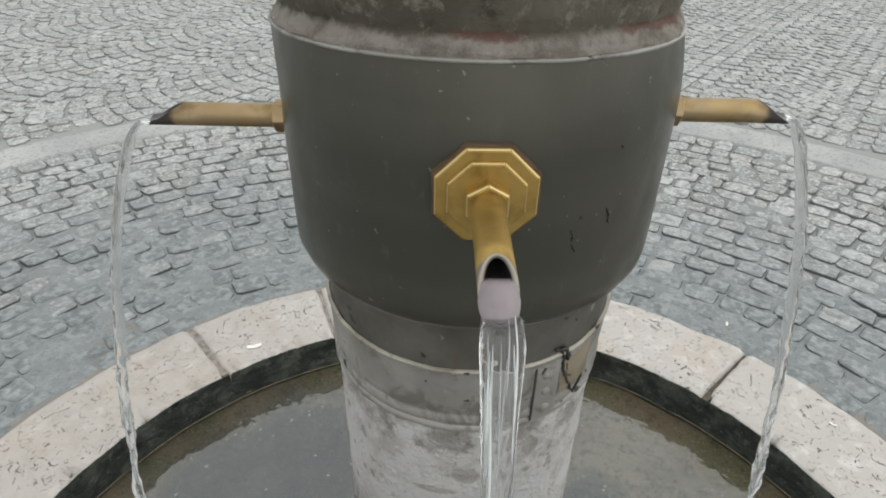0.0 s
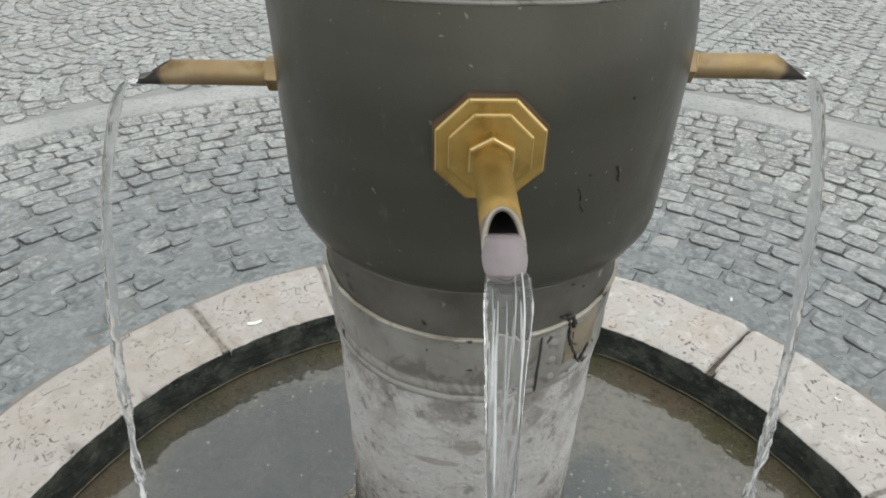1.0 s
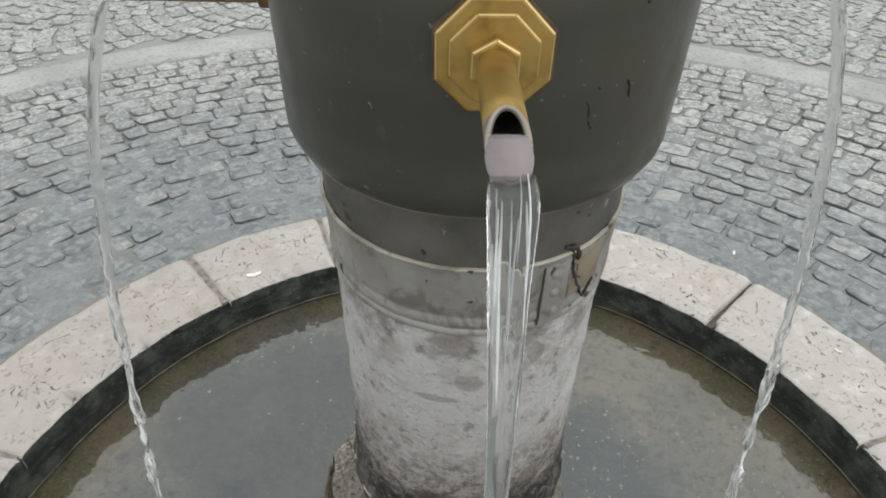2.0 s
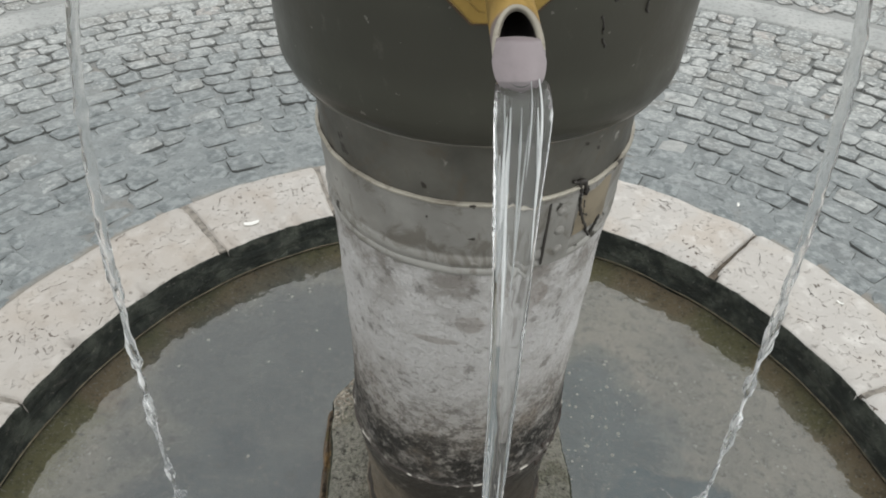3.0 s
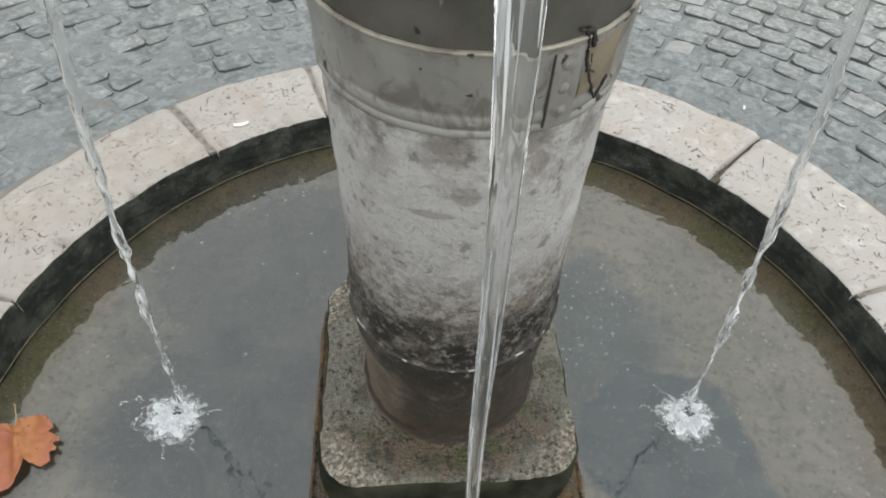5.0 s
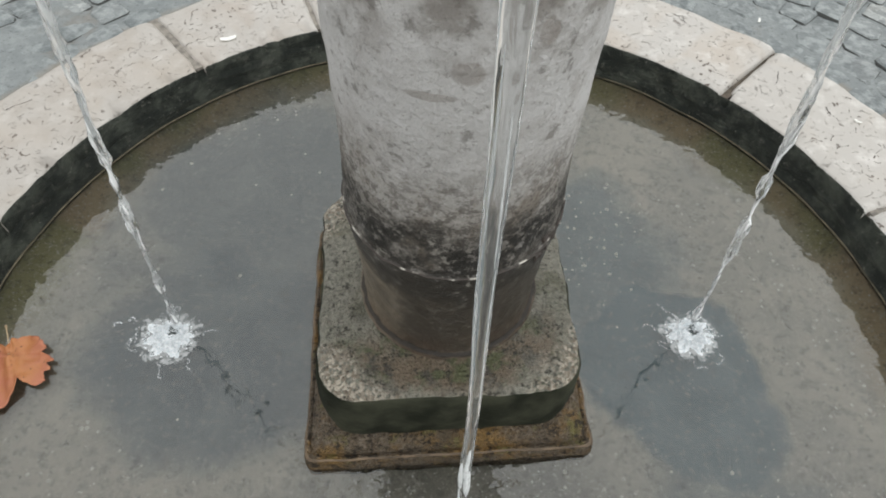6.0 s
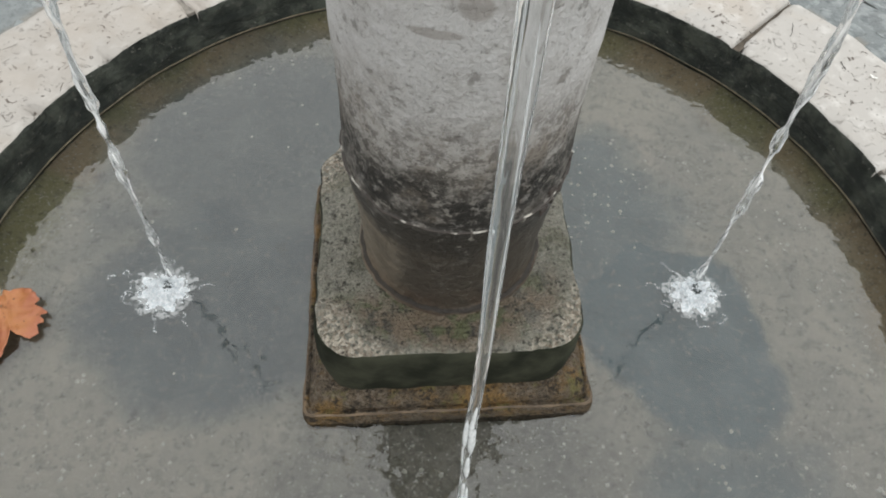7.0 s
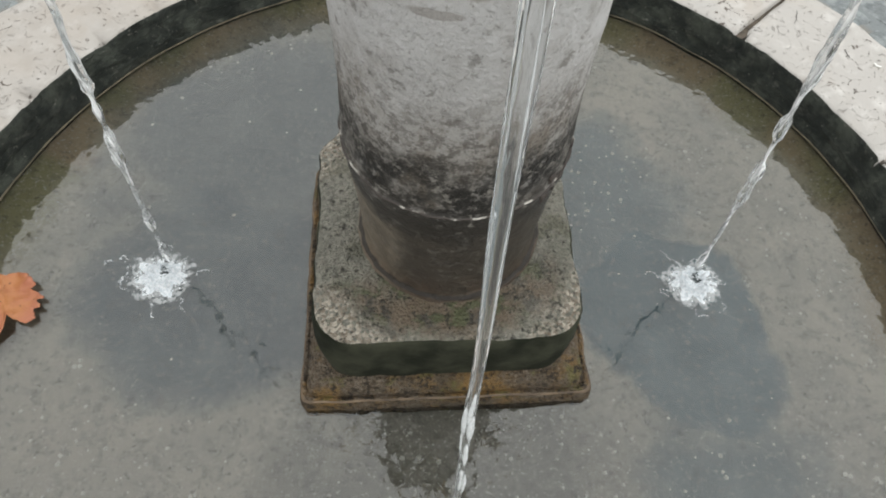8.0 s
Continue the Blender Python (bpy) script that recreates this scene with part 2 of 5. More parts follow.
def water_material():
    m = bpy.data.materials.new("clear_shallow_water")
    m.use_nodes = True
    n, l = m.node_tree.nodes, m.node_tree.links
    n.clear()
    out, mixs = n.new("ShaderNodeOutputMaterial"), n.new("ShaderNodeMixShader")
    see, gloss, fre = n.new("ShaderNodeBsdfTransparent"), n.new("ShaderNodeBsdfGlossy"), n.new("ShaderNodeFresnel")
    see.inputs["Color"].default_value = (0.93, 0.95, 0.93, 1)
    gloss.inputs["Roughness"].default_value = 0.015
    fre.inputs["IOR"].default_value = 2.0
    tc = n.new("ShaderNodeTexCoord")
    t1, t2 = n.new("ShaderNodeTexNoise"), n.new("ShaderNodeTexNoise")
    t1.inputs["Scale"].default_value, t1.inputs["Detail"].default_value = 14, 2
    t2.inputs["Scale"].default_value, t2.inputs["Detail"].default_value = 45, 1
    add = n.new("ShaderNodeMath")
    add.operation = "MULTIPLY_ADD"
    add.inputs[1].default_value = 0.25
    bump = n.new("ShaderNodeBump")
    bump.inputs["Strength"].default_value, bump.inputs["Distance"].default_value = 0.7, 0.0038
    for t in (t1, t2):
        l.new(tc.outputs["Object"], t.inputs["Vector"])
    l.new(t2.outputs["Fac"], add.inputs[0])
    l.new(t1.outputs["Fac"], add.inputs[2])
    # livelier ripples where the front jet comes down
    t3, pos, far, calm, more = (n.new(k) for k in ("ShaderNodeTexNoise", "ShaderNodeVectorMath", "ShaderNodeMapRange", "ShaderNodeMath", "ShaderNodeMath"))
    t3.inputs["Scale"].default_value, t3.inputs["Detail"].default_value, t3.inputs["Distortion"].default_value = 24, 3, 1.2
    pos.operation = "DISTANCE"
    pos.inputs[1].default_value = (0.02, -0.50, 0.0)
    far.inputs["From Min"].default_value, far.inputs["From Max"].default_value = 0.10, 0.42
    far.inputs["To Min"].default_value, far.inputs["To Max"].default_value = 1.0, 0.0
    calm.operation, more.operation = "MULTIPLY", "MULTIPLY_ADD"
    l.new(tc.outputs["Object"], t3.inputs["Vector"])
    l.new(tc.outputs["Object"], pos.inputs[0])
    l.new(pos.outputs["Value"], far.inputs["Value"])
    l.new(far.outputs[0], calm.inputs[0])
    l.new(t3.outputs["Fac"], calm.inputs[1])
    l.new(calm.outputs[0], more.inputs[0])
    more.inputs[1].default_value = 0.4
    l.new(add.outputs[0], more.inputs[2])
    l.new(more.outputs[0], bump.inputs["Height"])
    l.new(bump.outputs[0], gloss.inputs["Normal"])
    l.new(bump.outputs[0], fre.inputs["Normal"])
    l.new(fre.outputs[0], mixs.inputs[0])
    l.new(see.outputs[0], mixs.inputs[1])
    l.new(gloss.outputs[0], mixs.inputs[2])
    l.new(mixs.outputs[0], out.inputs["Surface"])
    return m


WATER = water_material()


def jet_material(name, rough, clear, bend, air_top, air_low, high, low, grain):
    """Clear water with drawn-out streaks of air, more of them the farther it has fallen."""
    m = Mat(name, rough)
    m.p.inputs["IOR"].default_value = bend
    m.color((0.96, 0.97, 0.97))
    streak = m.ramp(m.noise(grain, 2, 0.5, stretch=(1, 1, 0.05)), 0.45, 0.66)
    fallen = m.ramp(m.axis(2), low, high, air_low, air_top)
    air = m.math("MULTIPLY", streak, fallen)
    m.l.new(m.math("SUBTRACT", clear, air), m.p.inputs["Transmission Weight"])
    m.bump(m.noise(110, 2, stretch=(1, 1, 0.15)), 0.5, 0.003)
    return m.m


JET = jet_material("falling_water", 0.02, 0.97, 1.30, 0.0, 0.20, 0.72, 0.15, 420)
JET_THIN = jet_material("falling_water_with_air", 0.05, 0.94, 1.24, 0.12, 0.95, 0.75, 0.35, 160)


def cloudy_material(name, clear):
    """Water full of air: it lets light through, but scatters much of it."""
    m = Mat(name, 0.14)
    m.color((0.90, 0.92, 0.92))
    m.p.inputs["Transmission Weight"].default_value = clear
    m.p.inputs["IOR"].default_value = 1.18
    m.bump(m.noise(160, 3), 0.6, 0.003)
    return m.m


CLOUDY = cloudy_material("aerated_water", 0.36)
CLEARISH = cloudy_material("half_clear_water", 0.62)


def foam_material():
    m = Mat("white_water_foam", 0.35)
    m.color(m.mix(m.ramp(m.noise(260, 4), 0.4, 0.62), (0.72, 0.77, 0.80), (0.93, 0.95, 0.97)))
    m.bump(m.noise(300, 4), 0.8, 0.003)
    m.p.inputs["Transmission Weight"].default_value = 0.1
    m.p.inputs["IOR"].default_value = 1.2
    return m.m


FOAM = foam_material()


def drum_material():
    m = Mat("dark_bronze_paint", 0.42, 0.35)
    c = m.mix(m.ramp(m.noise(5, 5, stretch=(1, 1, 0.35)), 0.35, 0.7), (0.058, 0.057, 0.044), (0.074, 0.073, 0.058))
    c = m.mix(m.ramp(m.noise(55, 6, stretch=(1, 1, 0.2)), 0.62, 0.8, 0.0, 0.5), c, (0.10, 0.10, 0.088))
    c = m.mix(m.ramp(m.noise(4, 4, stretch=(0.6, 0.6, 7)), 0.48, 0.68, 0.0, 0.3), c, (0.040, 0.037, 0.029))
    c = m.mix(m.ramp(m.noise(13, 4, stretch=(1, 1, 0.12)), 0.52, 0.72, 0.0, 0.4), c, (0.088, 0.083, 0.066))
    ring_ = m.ramp(m.math("ABSOLUTE", m.math("SUBTRACT", m.axis(2), m.math("ADD", 0.885, m.math("MULTIPLY", m.noise(3, 3), 0.03)))), 0.012, 0.03, 0.35, 0.0)
    c = m.mix(ring_, c, (0.040, 0.037, 0.029))
    c = m.mix(m.ramp(m.noise(3.2, 3), 0.45, 0.65, 0.0, 0.5), c, (0.074, 0.064, 0.047))
    c = m.mix(m.ramp(m.noise(70, 5, 0.7, stretch=(1, 1, 0.5)), 0.60, 0.72, 0.0, 0.35), c, (0.125, 0.12, 0.10))
    c = m.mix(m.ramp(m.noise(190, 2), 0.72, 0.75), c, (0.16, 0.155, 0.135))
    m.color(c)
    m.rough(m.ramp(m.noise(18, 5), 0.3, 0.75, 0.28, 0.50))
    m.bump(m.noise(7, 3), 0.15, 0.003)
    m.bump(m.noise(220, 3), 0.15, 0.0008)
    return m.m


DRUM = drum_material()


def lead_material(name, dark, light, rough):
    m = Mat(name, rough, 0.45)
    c = m.mix(m.ramp(m.noise(11, 6), 0.35, 0.7), dark, light)
    c = m.mix(m.ramp(m.noise(32, 6, 0.65, dist=0.8), 0.50, 0.63, 0.0, 0.55), c, (0.115, 0.095, 0.07))
    c = m.mix(m.ramp(m.noise(52, 4), 0.635, 0.68), c, (0.04, 0.035, 0.028))
    c = m.mix(m.ramp(m.noise(90, 3), 0.66, 0.8, 0.0, 0.7), c, (0.50, 0.48, 0.44))
    m.color(c)
    m.rough(m.ramp(m.noise(20, 5), 0.3, 0.7, rough - 0.1, rough + 0.15))
    m.bump(m.noise(35, 5), 0.35, 0.003)
    return m.m


BANDMETAL = lead_material("weathered_lead_sheet", (0.25, 0.242, 0.224), (0.41, 0.40, 0.375), 0.5)
COLLAR = lead_material("dark_weathered_lead", (0.077, 0.074, 0.063), (0.155, 0.148, 0.129), 0.5)
LIP = lead_material("worn_bright_lead_edge", (0.30, 0.275, 0.225), (0.56, 0.525, 0.45), 0.42)


BLOTCHES = ((0.0055, 0.657, 0.013, 0.011), (0.058, 0.682, 0.007, 0.013), (-0.020, 0.632, 0.020, 0.004))      # brown stains on the shaft: x, z, half width, half height


def shaft_material():
    m = Mat("worn_grey_limewashed_stone", 0.75)
    c = m.mix(m.ramp(m.noise(5, 6), 0.35, 0.68), (0.525, 0.513, 0.50), (0.64, 0.626, 0.614))
    c = m.mix(m.ramp(m.noise(16, 6, dist=0.7), 0.55, 0.72, 0.0, 0.35), c, (0.31, 0.28, 0.255))
    stain = m.math("MULTIPLY", m.ramp(m.math("ADD", m.axis(2), m.math("MULTIPLY", m.noise(11, 5), 0.16)), 0.70, 0.80), m.ramp(m.noise(36, 6), 0.38, 0.62))
    c = m.mix(m.math("MULTIPLY", stain, 0.75), c, (0.19, 0.165, 0.14))
    # shade in the pits and light on the high spots, put into the colour
    pit = m.noise(60, 6, 0.65)
    c = m.mix(m.ramp(pit, 0.43, 0.34, 0.0, 0.65), c, (0.17, 0.155, 0.14))
    c = m.mix(m.ramp(pit, 0.54, 0.64, 0.0, 0.55), c, (0.62, 0.605, 0.60))
    c = m.mix(m.ramp(m.noise(140, 5, 0.75), 0.57, 0.66, 0.0, 0.55), c, (0.24, 0.215, 0.195))
    c = m.mix(m.ramp(m.noise(6, 4), 0.58, 0.72, 0.0, 0.3), c, (0.27, 0.245, 0.23))
    for sx, sz, sw, sh in BLOTCHES:
        du = m.math("DIVIDE", m.math("SUBTRACT", m.axis(0), sx), sw)
        dv = m.math("DIVIDE", m.math("SUBTRACT", m.axis(2), sz), sh)
        far = m.math("ADD", m.math("MULTIPLY", du, du), m.math("MULTIPLY", dv, dv))
        far = m.math("ADD", far, m.math("MULTIPLY", m.math("SUBTRACT", m.noise(38, 5, 0.65), 0.5), 2.4))
        c = m.mix(m.ramp(far, 0.6, 1.2, 0.55, 0.0), c, (0.25, 0.215, 0.185))
    z = m.axis(2)
    zz = m.math("ADD", z, m.math("MULTIPLY", m.math("SUBTRACT", m.noise(22, 6, 0.7), 0.5), 0.11))
    # black growth with a ragged upper rim above the foot
    grow = m.math("MULTIPLY", m.ramp(zz, 0.435, 0.495, 1.0, 0.0), m.ramp(m.noise(12, 4), 0.36, 0.52, 0.55, 1.0))
    wash = m.math("MULTIPLY", m.ramp(zz, 0.45, 0.60, 1.0, 0.0), m.ramp(m.noise(14, 5), 0.3, 0.6, 0.3, 0.7))
    c = m.mix(wash, c, (0.205, 0.175, 0.135))
    rust = m.math("MULTIPLY", m.ramp(zz, 0.40, 0.62, 1.0, 0.0), m.ramp(m.noise(28, 6, 0.7, stretch=(1, 1, 0.5)), 0.48, 0.62))
    c = m.mix(m.math("MULTIPLY", rust, 0.7), c, (0.135, 0.098, 0.062))
    speck = m.ramp(m.noise(105, 8, 0.8), 0.485, 0.545)
    rag = m.math("MULTIPLY", m.ramp(zz, 0.46, 0.60, 1.0, 0.0), speck)
    c = m.mix(m.math("MULTIPLY", rag, 0.75), c, (0.055, 0.045, 0.036))
    c = m.mix(m.math("MULTIPLY", grow, m.ramp(m.noise(95, 7, 0.8), 0.50, 0.58, 1.0, 0.45)), c, (0.012, 0.010, 0.007))
    wet = m.ramp(zz, 0.33, 0.40, 1.0, 0.0)
    drip = m.ramp(m.math("ADD", m.axis(0), m.math("MULTIPLY", m.math("SUBTRACT", m.noise(13, 5, 0.65), 0.5), 0.14)), -0.10, -0.05)
    tone = m.mix(m.ramp(m.noise(40, 5, 0.7), 0.4, 0.65), (0.23, 0.19, 0.14), (0.135, 0.108, 0.078))
    c = m.mix(m.math("MULTIPLY", wet, 0.92), c, m.mix(m.math("MULTIPLY", drip, 0.82), tone, (0.020, 0.016, 0.012)))
    # a darker band just below the ring
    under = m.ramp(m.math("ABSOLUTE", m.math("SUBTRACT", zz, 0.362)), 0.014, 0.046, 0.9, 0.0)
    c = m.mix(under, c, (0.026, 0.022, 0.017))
    mott = m.ramp(m.noise(62, 7, 0.75), 0.56, 0.62)
    c = m.mix(m.math("MULTIPLY", mott, m.math("MULTIPLY", m.ramp(zz, 0.36, 0.62, 0.7, 0.2), m.ramp(zz, 0.33, 0.375, 0.35, 1.0))), c, (0.30, 0.28, 0.245))
    toe = m.math("MULTIPLY", m.ramp(zz, 0.17, 0.235, 1.0, 0.0), m.ramp(m.noise(30, 6, 0.7), 0.35, 0.6))
    c = m.mix(m.math("MULTIPLY", toe, 0.5), c, (0.13, 0.08, 0.05))
    # the foot groove's shade, put into the colour as a thin dark line
    groove_shade = m.ramp(m.math("ABSOLUTE", m.math("SUBTRACT", z, m.math("ADD", 0.176, m.math("MULTIPLY", m.noise(40, 4), 0.011)))), 0.0012, 0.0042, 0.9, 0.0)
    c = m.mix(groove_shade, c, (0.02, 0.016, 0.012))
    m.color(c)
    m.rough(m.ramp(zz, 0.36, 0.5, 0.42, 0.72))
    m.bump(m.noise(60, 8, 0.7), 1.0, 0.007)
    m.bump(m.noise(190, 5), 0.9, 0.003)
    return m.m


SHAFT = shaft_material()


def plinth_material(name, rusty):
    m = Mat(name, 0.7)
    c = m.mix(m.ramp(m.noise(11, 6), 0.35, 0.7), (0.42, 0.41, 0.35), (0.29, 0.29, 0.24))
    c = m.mix(m.ramp(m.noise(17, 6, 0.65), 0.48, 0.64, 0.0, 0.7), c, (0.14, 0.14, 0.085))
    c = m.mix(m.ramp(m.noise(150, 6, 0.75), 0.40, 0.60), m.mix(0.4, c, (0.06, 0.055, 0.042)), m.mix(0.25, c, (0.42, 0.385, 0.31)))
    ax, ay = m.math("ABSOLUTE", m.axis(0)), m.math("ABSOLUTE", m.axis(1))
    corner = m.ramp(m.math("ADD", m.math("ADD", ax, ay), m.math("MULTIPLY", m.noise(20.0, 5), 0.12)), 0.300, 0.345)
    zone = m.math("MAXIMUM", corner, m.ramp(m.noise(10.0, 5), 0.56, 0.70, 0.0, 0.2))
    foot = m.math("SQRT", m.math("ADD", m.math("MULTIPLY", ax, ax), m.math("MULTIPLY", ay, ay)))
    foot = m.ramp(m.math("ADD", foot, m.math("MULTIPLY", m.noise(22.0, 6, 0.65), 0.09)), 0.195, 0.25, 1.0, 0.0)
    foot = m.math("MULTIPLY", foot, m.ramp(m.math("ADD", m.axis(1), m.math("MULTIPLY", m.noise(15.0, 5), 0.12)), -0.07, 0.02, 1.0, 0.15))
    c = m.mix(m.math("MULTIPLY", foot, 0.85), c, m.mix(m.ramp(m.noise(34, 7, 0.75), 0.44, 0.56), (0.195, 0.138, 0.086), m.mix(m.ramp(m.noise(26, 5), 0.45, 0.55), (0.10, 0.11, 0.04), (0.05, 0.04, 0.03))))
    # loose crumbs of weathered stone
    crumb = m.voronoi(240, out="Color")
    lump = m.voronoi(240)
    pick = m.n.new("ShaderNodeSeparateColor")
    m.l.new(crumb, pick.inputs[0])
    tone = m.mix(pick.outputs[0], (0.24, 0.185, 0.13), (0.80, 0.72, 0.60))
    some = m.ramp(m.math("ADD", pick.outputs[1], m.math("MULTIPLY", m.noise(60, 4), 0.6)), 0.45, 0.75)
    c = m.mix(m.math("MULTIPLY", m.math("MULTIPLY", some, zone), 0.9), c, tone)
    # hollows of the bumps darkened: their shade put into the colour
    cav_shade = m.noise(75, 7, 0.75)
    c = m.mix(m.ramp(cav_shade, 0.45, 0.38, 0.0, 0.85), c, (0.035, 0.032, 0.022))
    if rusty:
        c = m.mix(0.8, c, (0.10, 0.062, 0.03))
        c = m.mix(m.ramp(m.noise(14, 6, 0.65), 0.46, 0.66, 0.0, 0.75), c, (0.34, 0.19, 0.045))
        c = m.mix(m.ramp(m.noise(24, 6, 0.7), 0.54, 0.66, 0.0, 0.8), c, (0.17, 0.155, 0.045))
        c = m.mix(m.ramp(m.noise(55, 7, 0.75), 0.50, 0.60), c, (0.035, 0.024, 0.013))
    m.color(c)
    m.bump(m.noise(75, 7, 0.75), 1.0, 0.016)
    m.bump(m.math("MULTIPLY", lump, -1.0), 1.0, 0.005)
    return m.m


PLINTH = plinth_material("mossy_pitted_stone", False)
PLINTH_LOW = plinth_material("rust_stained_wet_stone", True)


# sides of the plinth slab, much darker than its top
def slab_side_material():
    m = Mat("green_black_stone_edge", 0.8, 0.0, 0.15)
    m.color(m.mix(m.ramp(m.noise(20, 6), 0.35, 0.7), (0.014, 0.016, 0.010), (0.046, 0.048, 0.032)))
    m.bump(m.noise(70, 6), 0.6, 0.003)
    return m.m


SLABSIDE = slab_side_material()


def capital_material():
    m = Mat("lichened_brown_stone", 0.85)
    z = m.math("ADD", m.axis(2), m.math("MULTIPLY", m.math("SUBTRACT", m.noise(45, 6, 0.7), 0.5), 0.014))
    c = m.mix(m.ramp(m.noise(11, 6), 0.35, 0.68), (0.105, 0.095, 0.066), (0.19, 0.175, 0.132))
    c = m.mix(m.ramp(m.noise(60, 7, 0.75), 0.52, 0.64, 0.0, 0.8), c, (0.33, 0.30, 0.235))
    c = m.mix(m.ramp(m.noise(34, 6, 0.7), 0.54, 0.66, 0.0, 0.8), c, (0.045, 0.042, 0.028))
    ledge = m.mix(m.ramp(m.noise(40, 6, 0.7), 0.40, 0.62), (0.42, 0.38, 0.335), (0.22, 0.19, 0.155))
    c = m.mix(m.ramp(z, 0.0085, 0.0135, 0.9, 0.0), c, ledge)
    seam = m.math("MULTIPLY", m.ramp(m.math("ABSOLUTE", m.math("SUBTRACT", z, 0.0115)), 0.0010, 0.0040, 1.0, 0.0), m.ramp(m.noise(13, 4), 0.46, 0.60))
    c = m.mix(m.math("MULTIPLY", seam, 0.75), c, (0.17, 0.075, 0.055))
    m.color(c)
    m.bump(m.noise(55, 8, 0.75), 1.0, 0.010)
    m.bump(m.noise(160, 4), 0.6, 0.002)
    return m.m


CAPITAL = capital_material()


def brass_material(name, tarnish, dull=False):
    m = Mat(name, 0.36, 0.95)
    c = m.mix(m.ramp(m.noise(30, 5), 0.35, 0.7), (0.50, 0.345, 0.115), (0.39, 0.26, 0.08))
    if dull:
        c = m.mix(m.ramp(m.noise(26, 4), 0.3, 0.6, 0.55, 0.95), c, (0.36, 0.275, 0.175))
    c = m.mix(m.ramp(m.noise(55, 5), 0.52, 0.72, 0.0, 0.6), c, (0.22, 0.14, 0.045))
    if tarnish:
        # black tarnish where the water leaves the pipe
        zz = m.math("ADD", m.axis(0), m.math("MULTIPLY", m.math("SUBTRACT", m.noise(70, 4), 0.5), 0.018))
        c = m.mix(m.ramp(zz, tarnish - 0.016, tarnish + 0.002, 0.0, 0.35), c, (0.16, 0.10, 0.05))
        c = m.mix(m.ramp(zz, tarnish - 0.003, tarnish + 0.004), c, (0.06, 0.055, 0.05) if dull else (0.20, 0.165, 0.155))
    m.color(c)
    m.rough(m.ramp(m.noise(60, 5), 0.3, 0.7, 0.42, 0.60))
    m.bump(m.noise(150, 3), 0.12, 0.0006)
    return m.m


BRASS = brass_material("dull_golden_brass", 0)
BRASS_TIP = brass_material("brass_with_black_tip", 0.226, True)
BRASS_TIP_SHORT = brass_material("brass_with_short_black_tip", 0.213, True)
BRASS_DULL = brass_material("dull_pale_brass", 0, True)
# paler brass: highlights along the bevels put into the colour
BRASS_GLINT = Mat("brass_edge_highlight", 0.3, 0.9).color((0.66, 0.51, 0.25)).m
BRASS_FRONT = brass_material("golden_brass_pipe", 0.214)


def simple(name, c, rough=0.6, vary=0.25, scale=40, bump=0.3):
    m = Mat(name, rough)
    m.color(m.mix(m.ramp(m.noise(scale, 5), 0.35, 0.7), c, tuple(v * (1 - vary) for v in c)))
    m.bump(m.noise(scale * 3, 4), bump, 0.001)
    return m.m


# the film's pinkish colour holds the sky's reflection on the water
FILM = simple("sky_tinted_film_over_limescale", (0.255, 0.218, 0.226), 0.10, 0.25, 45, 0.25)
OPENJOINT = simple("dirt_filled_open_joint", (0.14, 0.115, 0.09), 0.9, 0.5, 60)
WORN_EDGE = simple("washed_pale_stone_edge", (0.17, 0.115, 0.068), 0.5, 0.7, 30, 1.0)
# lining colour with the shade of the pipe's depth put into it
INSIDE = simple("shaded_pipe_lining", (0.06, 0.053, 0.052), 0.35)


def leaf_material():
    m = Mat("orange_brown_dry_leaf", 0.5)
    c = m.mix(m.ramp(m.noise(14, 4), 0.38, 0.62), (0.46, 0.19, 0.07), (0.43, 0.155, 0.085))
    c = m.mix(m.ramp(m.noise(60, 6, 0.7), 0.52, 0.68, 0.0, 0.5), c, (0.36, 0.115, 0.03))
    c = m.mix(m.ramp(m.noise(130, 3), 0.68, 0.73), c, (0.12, 0.05, 0.02))
    m.color(c)
    m.bump(m.noise(90, 5), 0.5, 0.002)
    return m.m


LEAF = leaf_material()
STEM = simple("pale_leaf_stem", (0.45, 0.33, 0.20), 0.5)
GRIT = simple("white_grit", (0.72, 0.70, 0.64), 0.6)
FLAKE = simple("white_paper_scrap", (0.85, 0.84, 0.80), 0.6, 0.08)
CRACKDARK = simple("tarry_black_crack_filler", (0.035, 0.03, 0.025), 0.6)
LIMELINE = simple("lime_deposit", (0.15, 0.125, 0.08), 0.7, 0.5, 60)
# pale spots: broken lime, and the ring edge's few glints put into the colour
def ring_edge_material():
    m = Mat("glinting_lime_edge", 0.5)
    m.color(m.mix(m.ramp(m.noise(34, 5), 0.54, 0.62), (0.045, 0.034, 0.028), (0.50, 0.47, 0.42)))
    m.bump(m.noise(200, 3), 0.5, 0.001)
    return m.m


RINGEDGE = ring_edge_material()
GASKET = simple("dark_brown_grime", (0.10, 0.06, 0.03), 0.7, 0.4, 80)
PATCH = simple("brown_putty_patch", (0.24, 0.20, 0.14), 0.6, 0.3, 50)


# ---- mesh helpers ----
def mesh_of(name, verts, faces, mats, smooth=False, idx=None):
    me = bpy.data.meshes.new(name)
    me.from_pydata([tuple(v) for v in verts], [], [tuple(f) for f in faces])
    for mt in mats if isinstance(mats, (list, tuple)) else [mats]:
        me.materials.append(mt)
    if smooth:
        me.polygons.foreach_set("use_smooth", [True] * len(me.polygons))
    if idx is not None:
        me.polygons.foreach_set("material_index", idx)
    me.update()
    return me


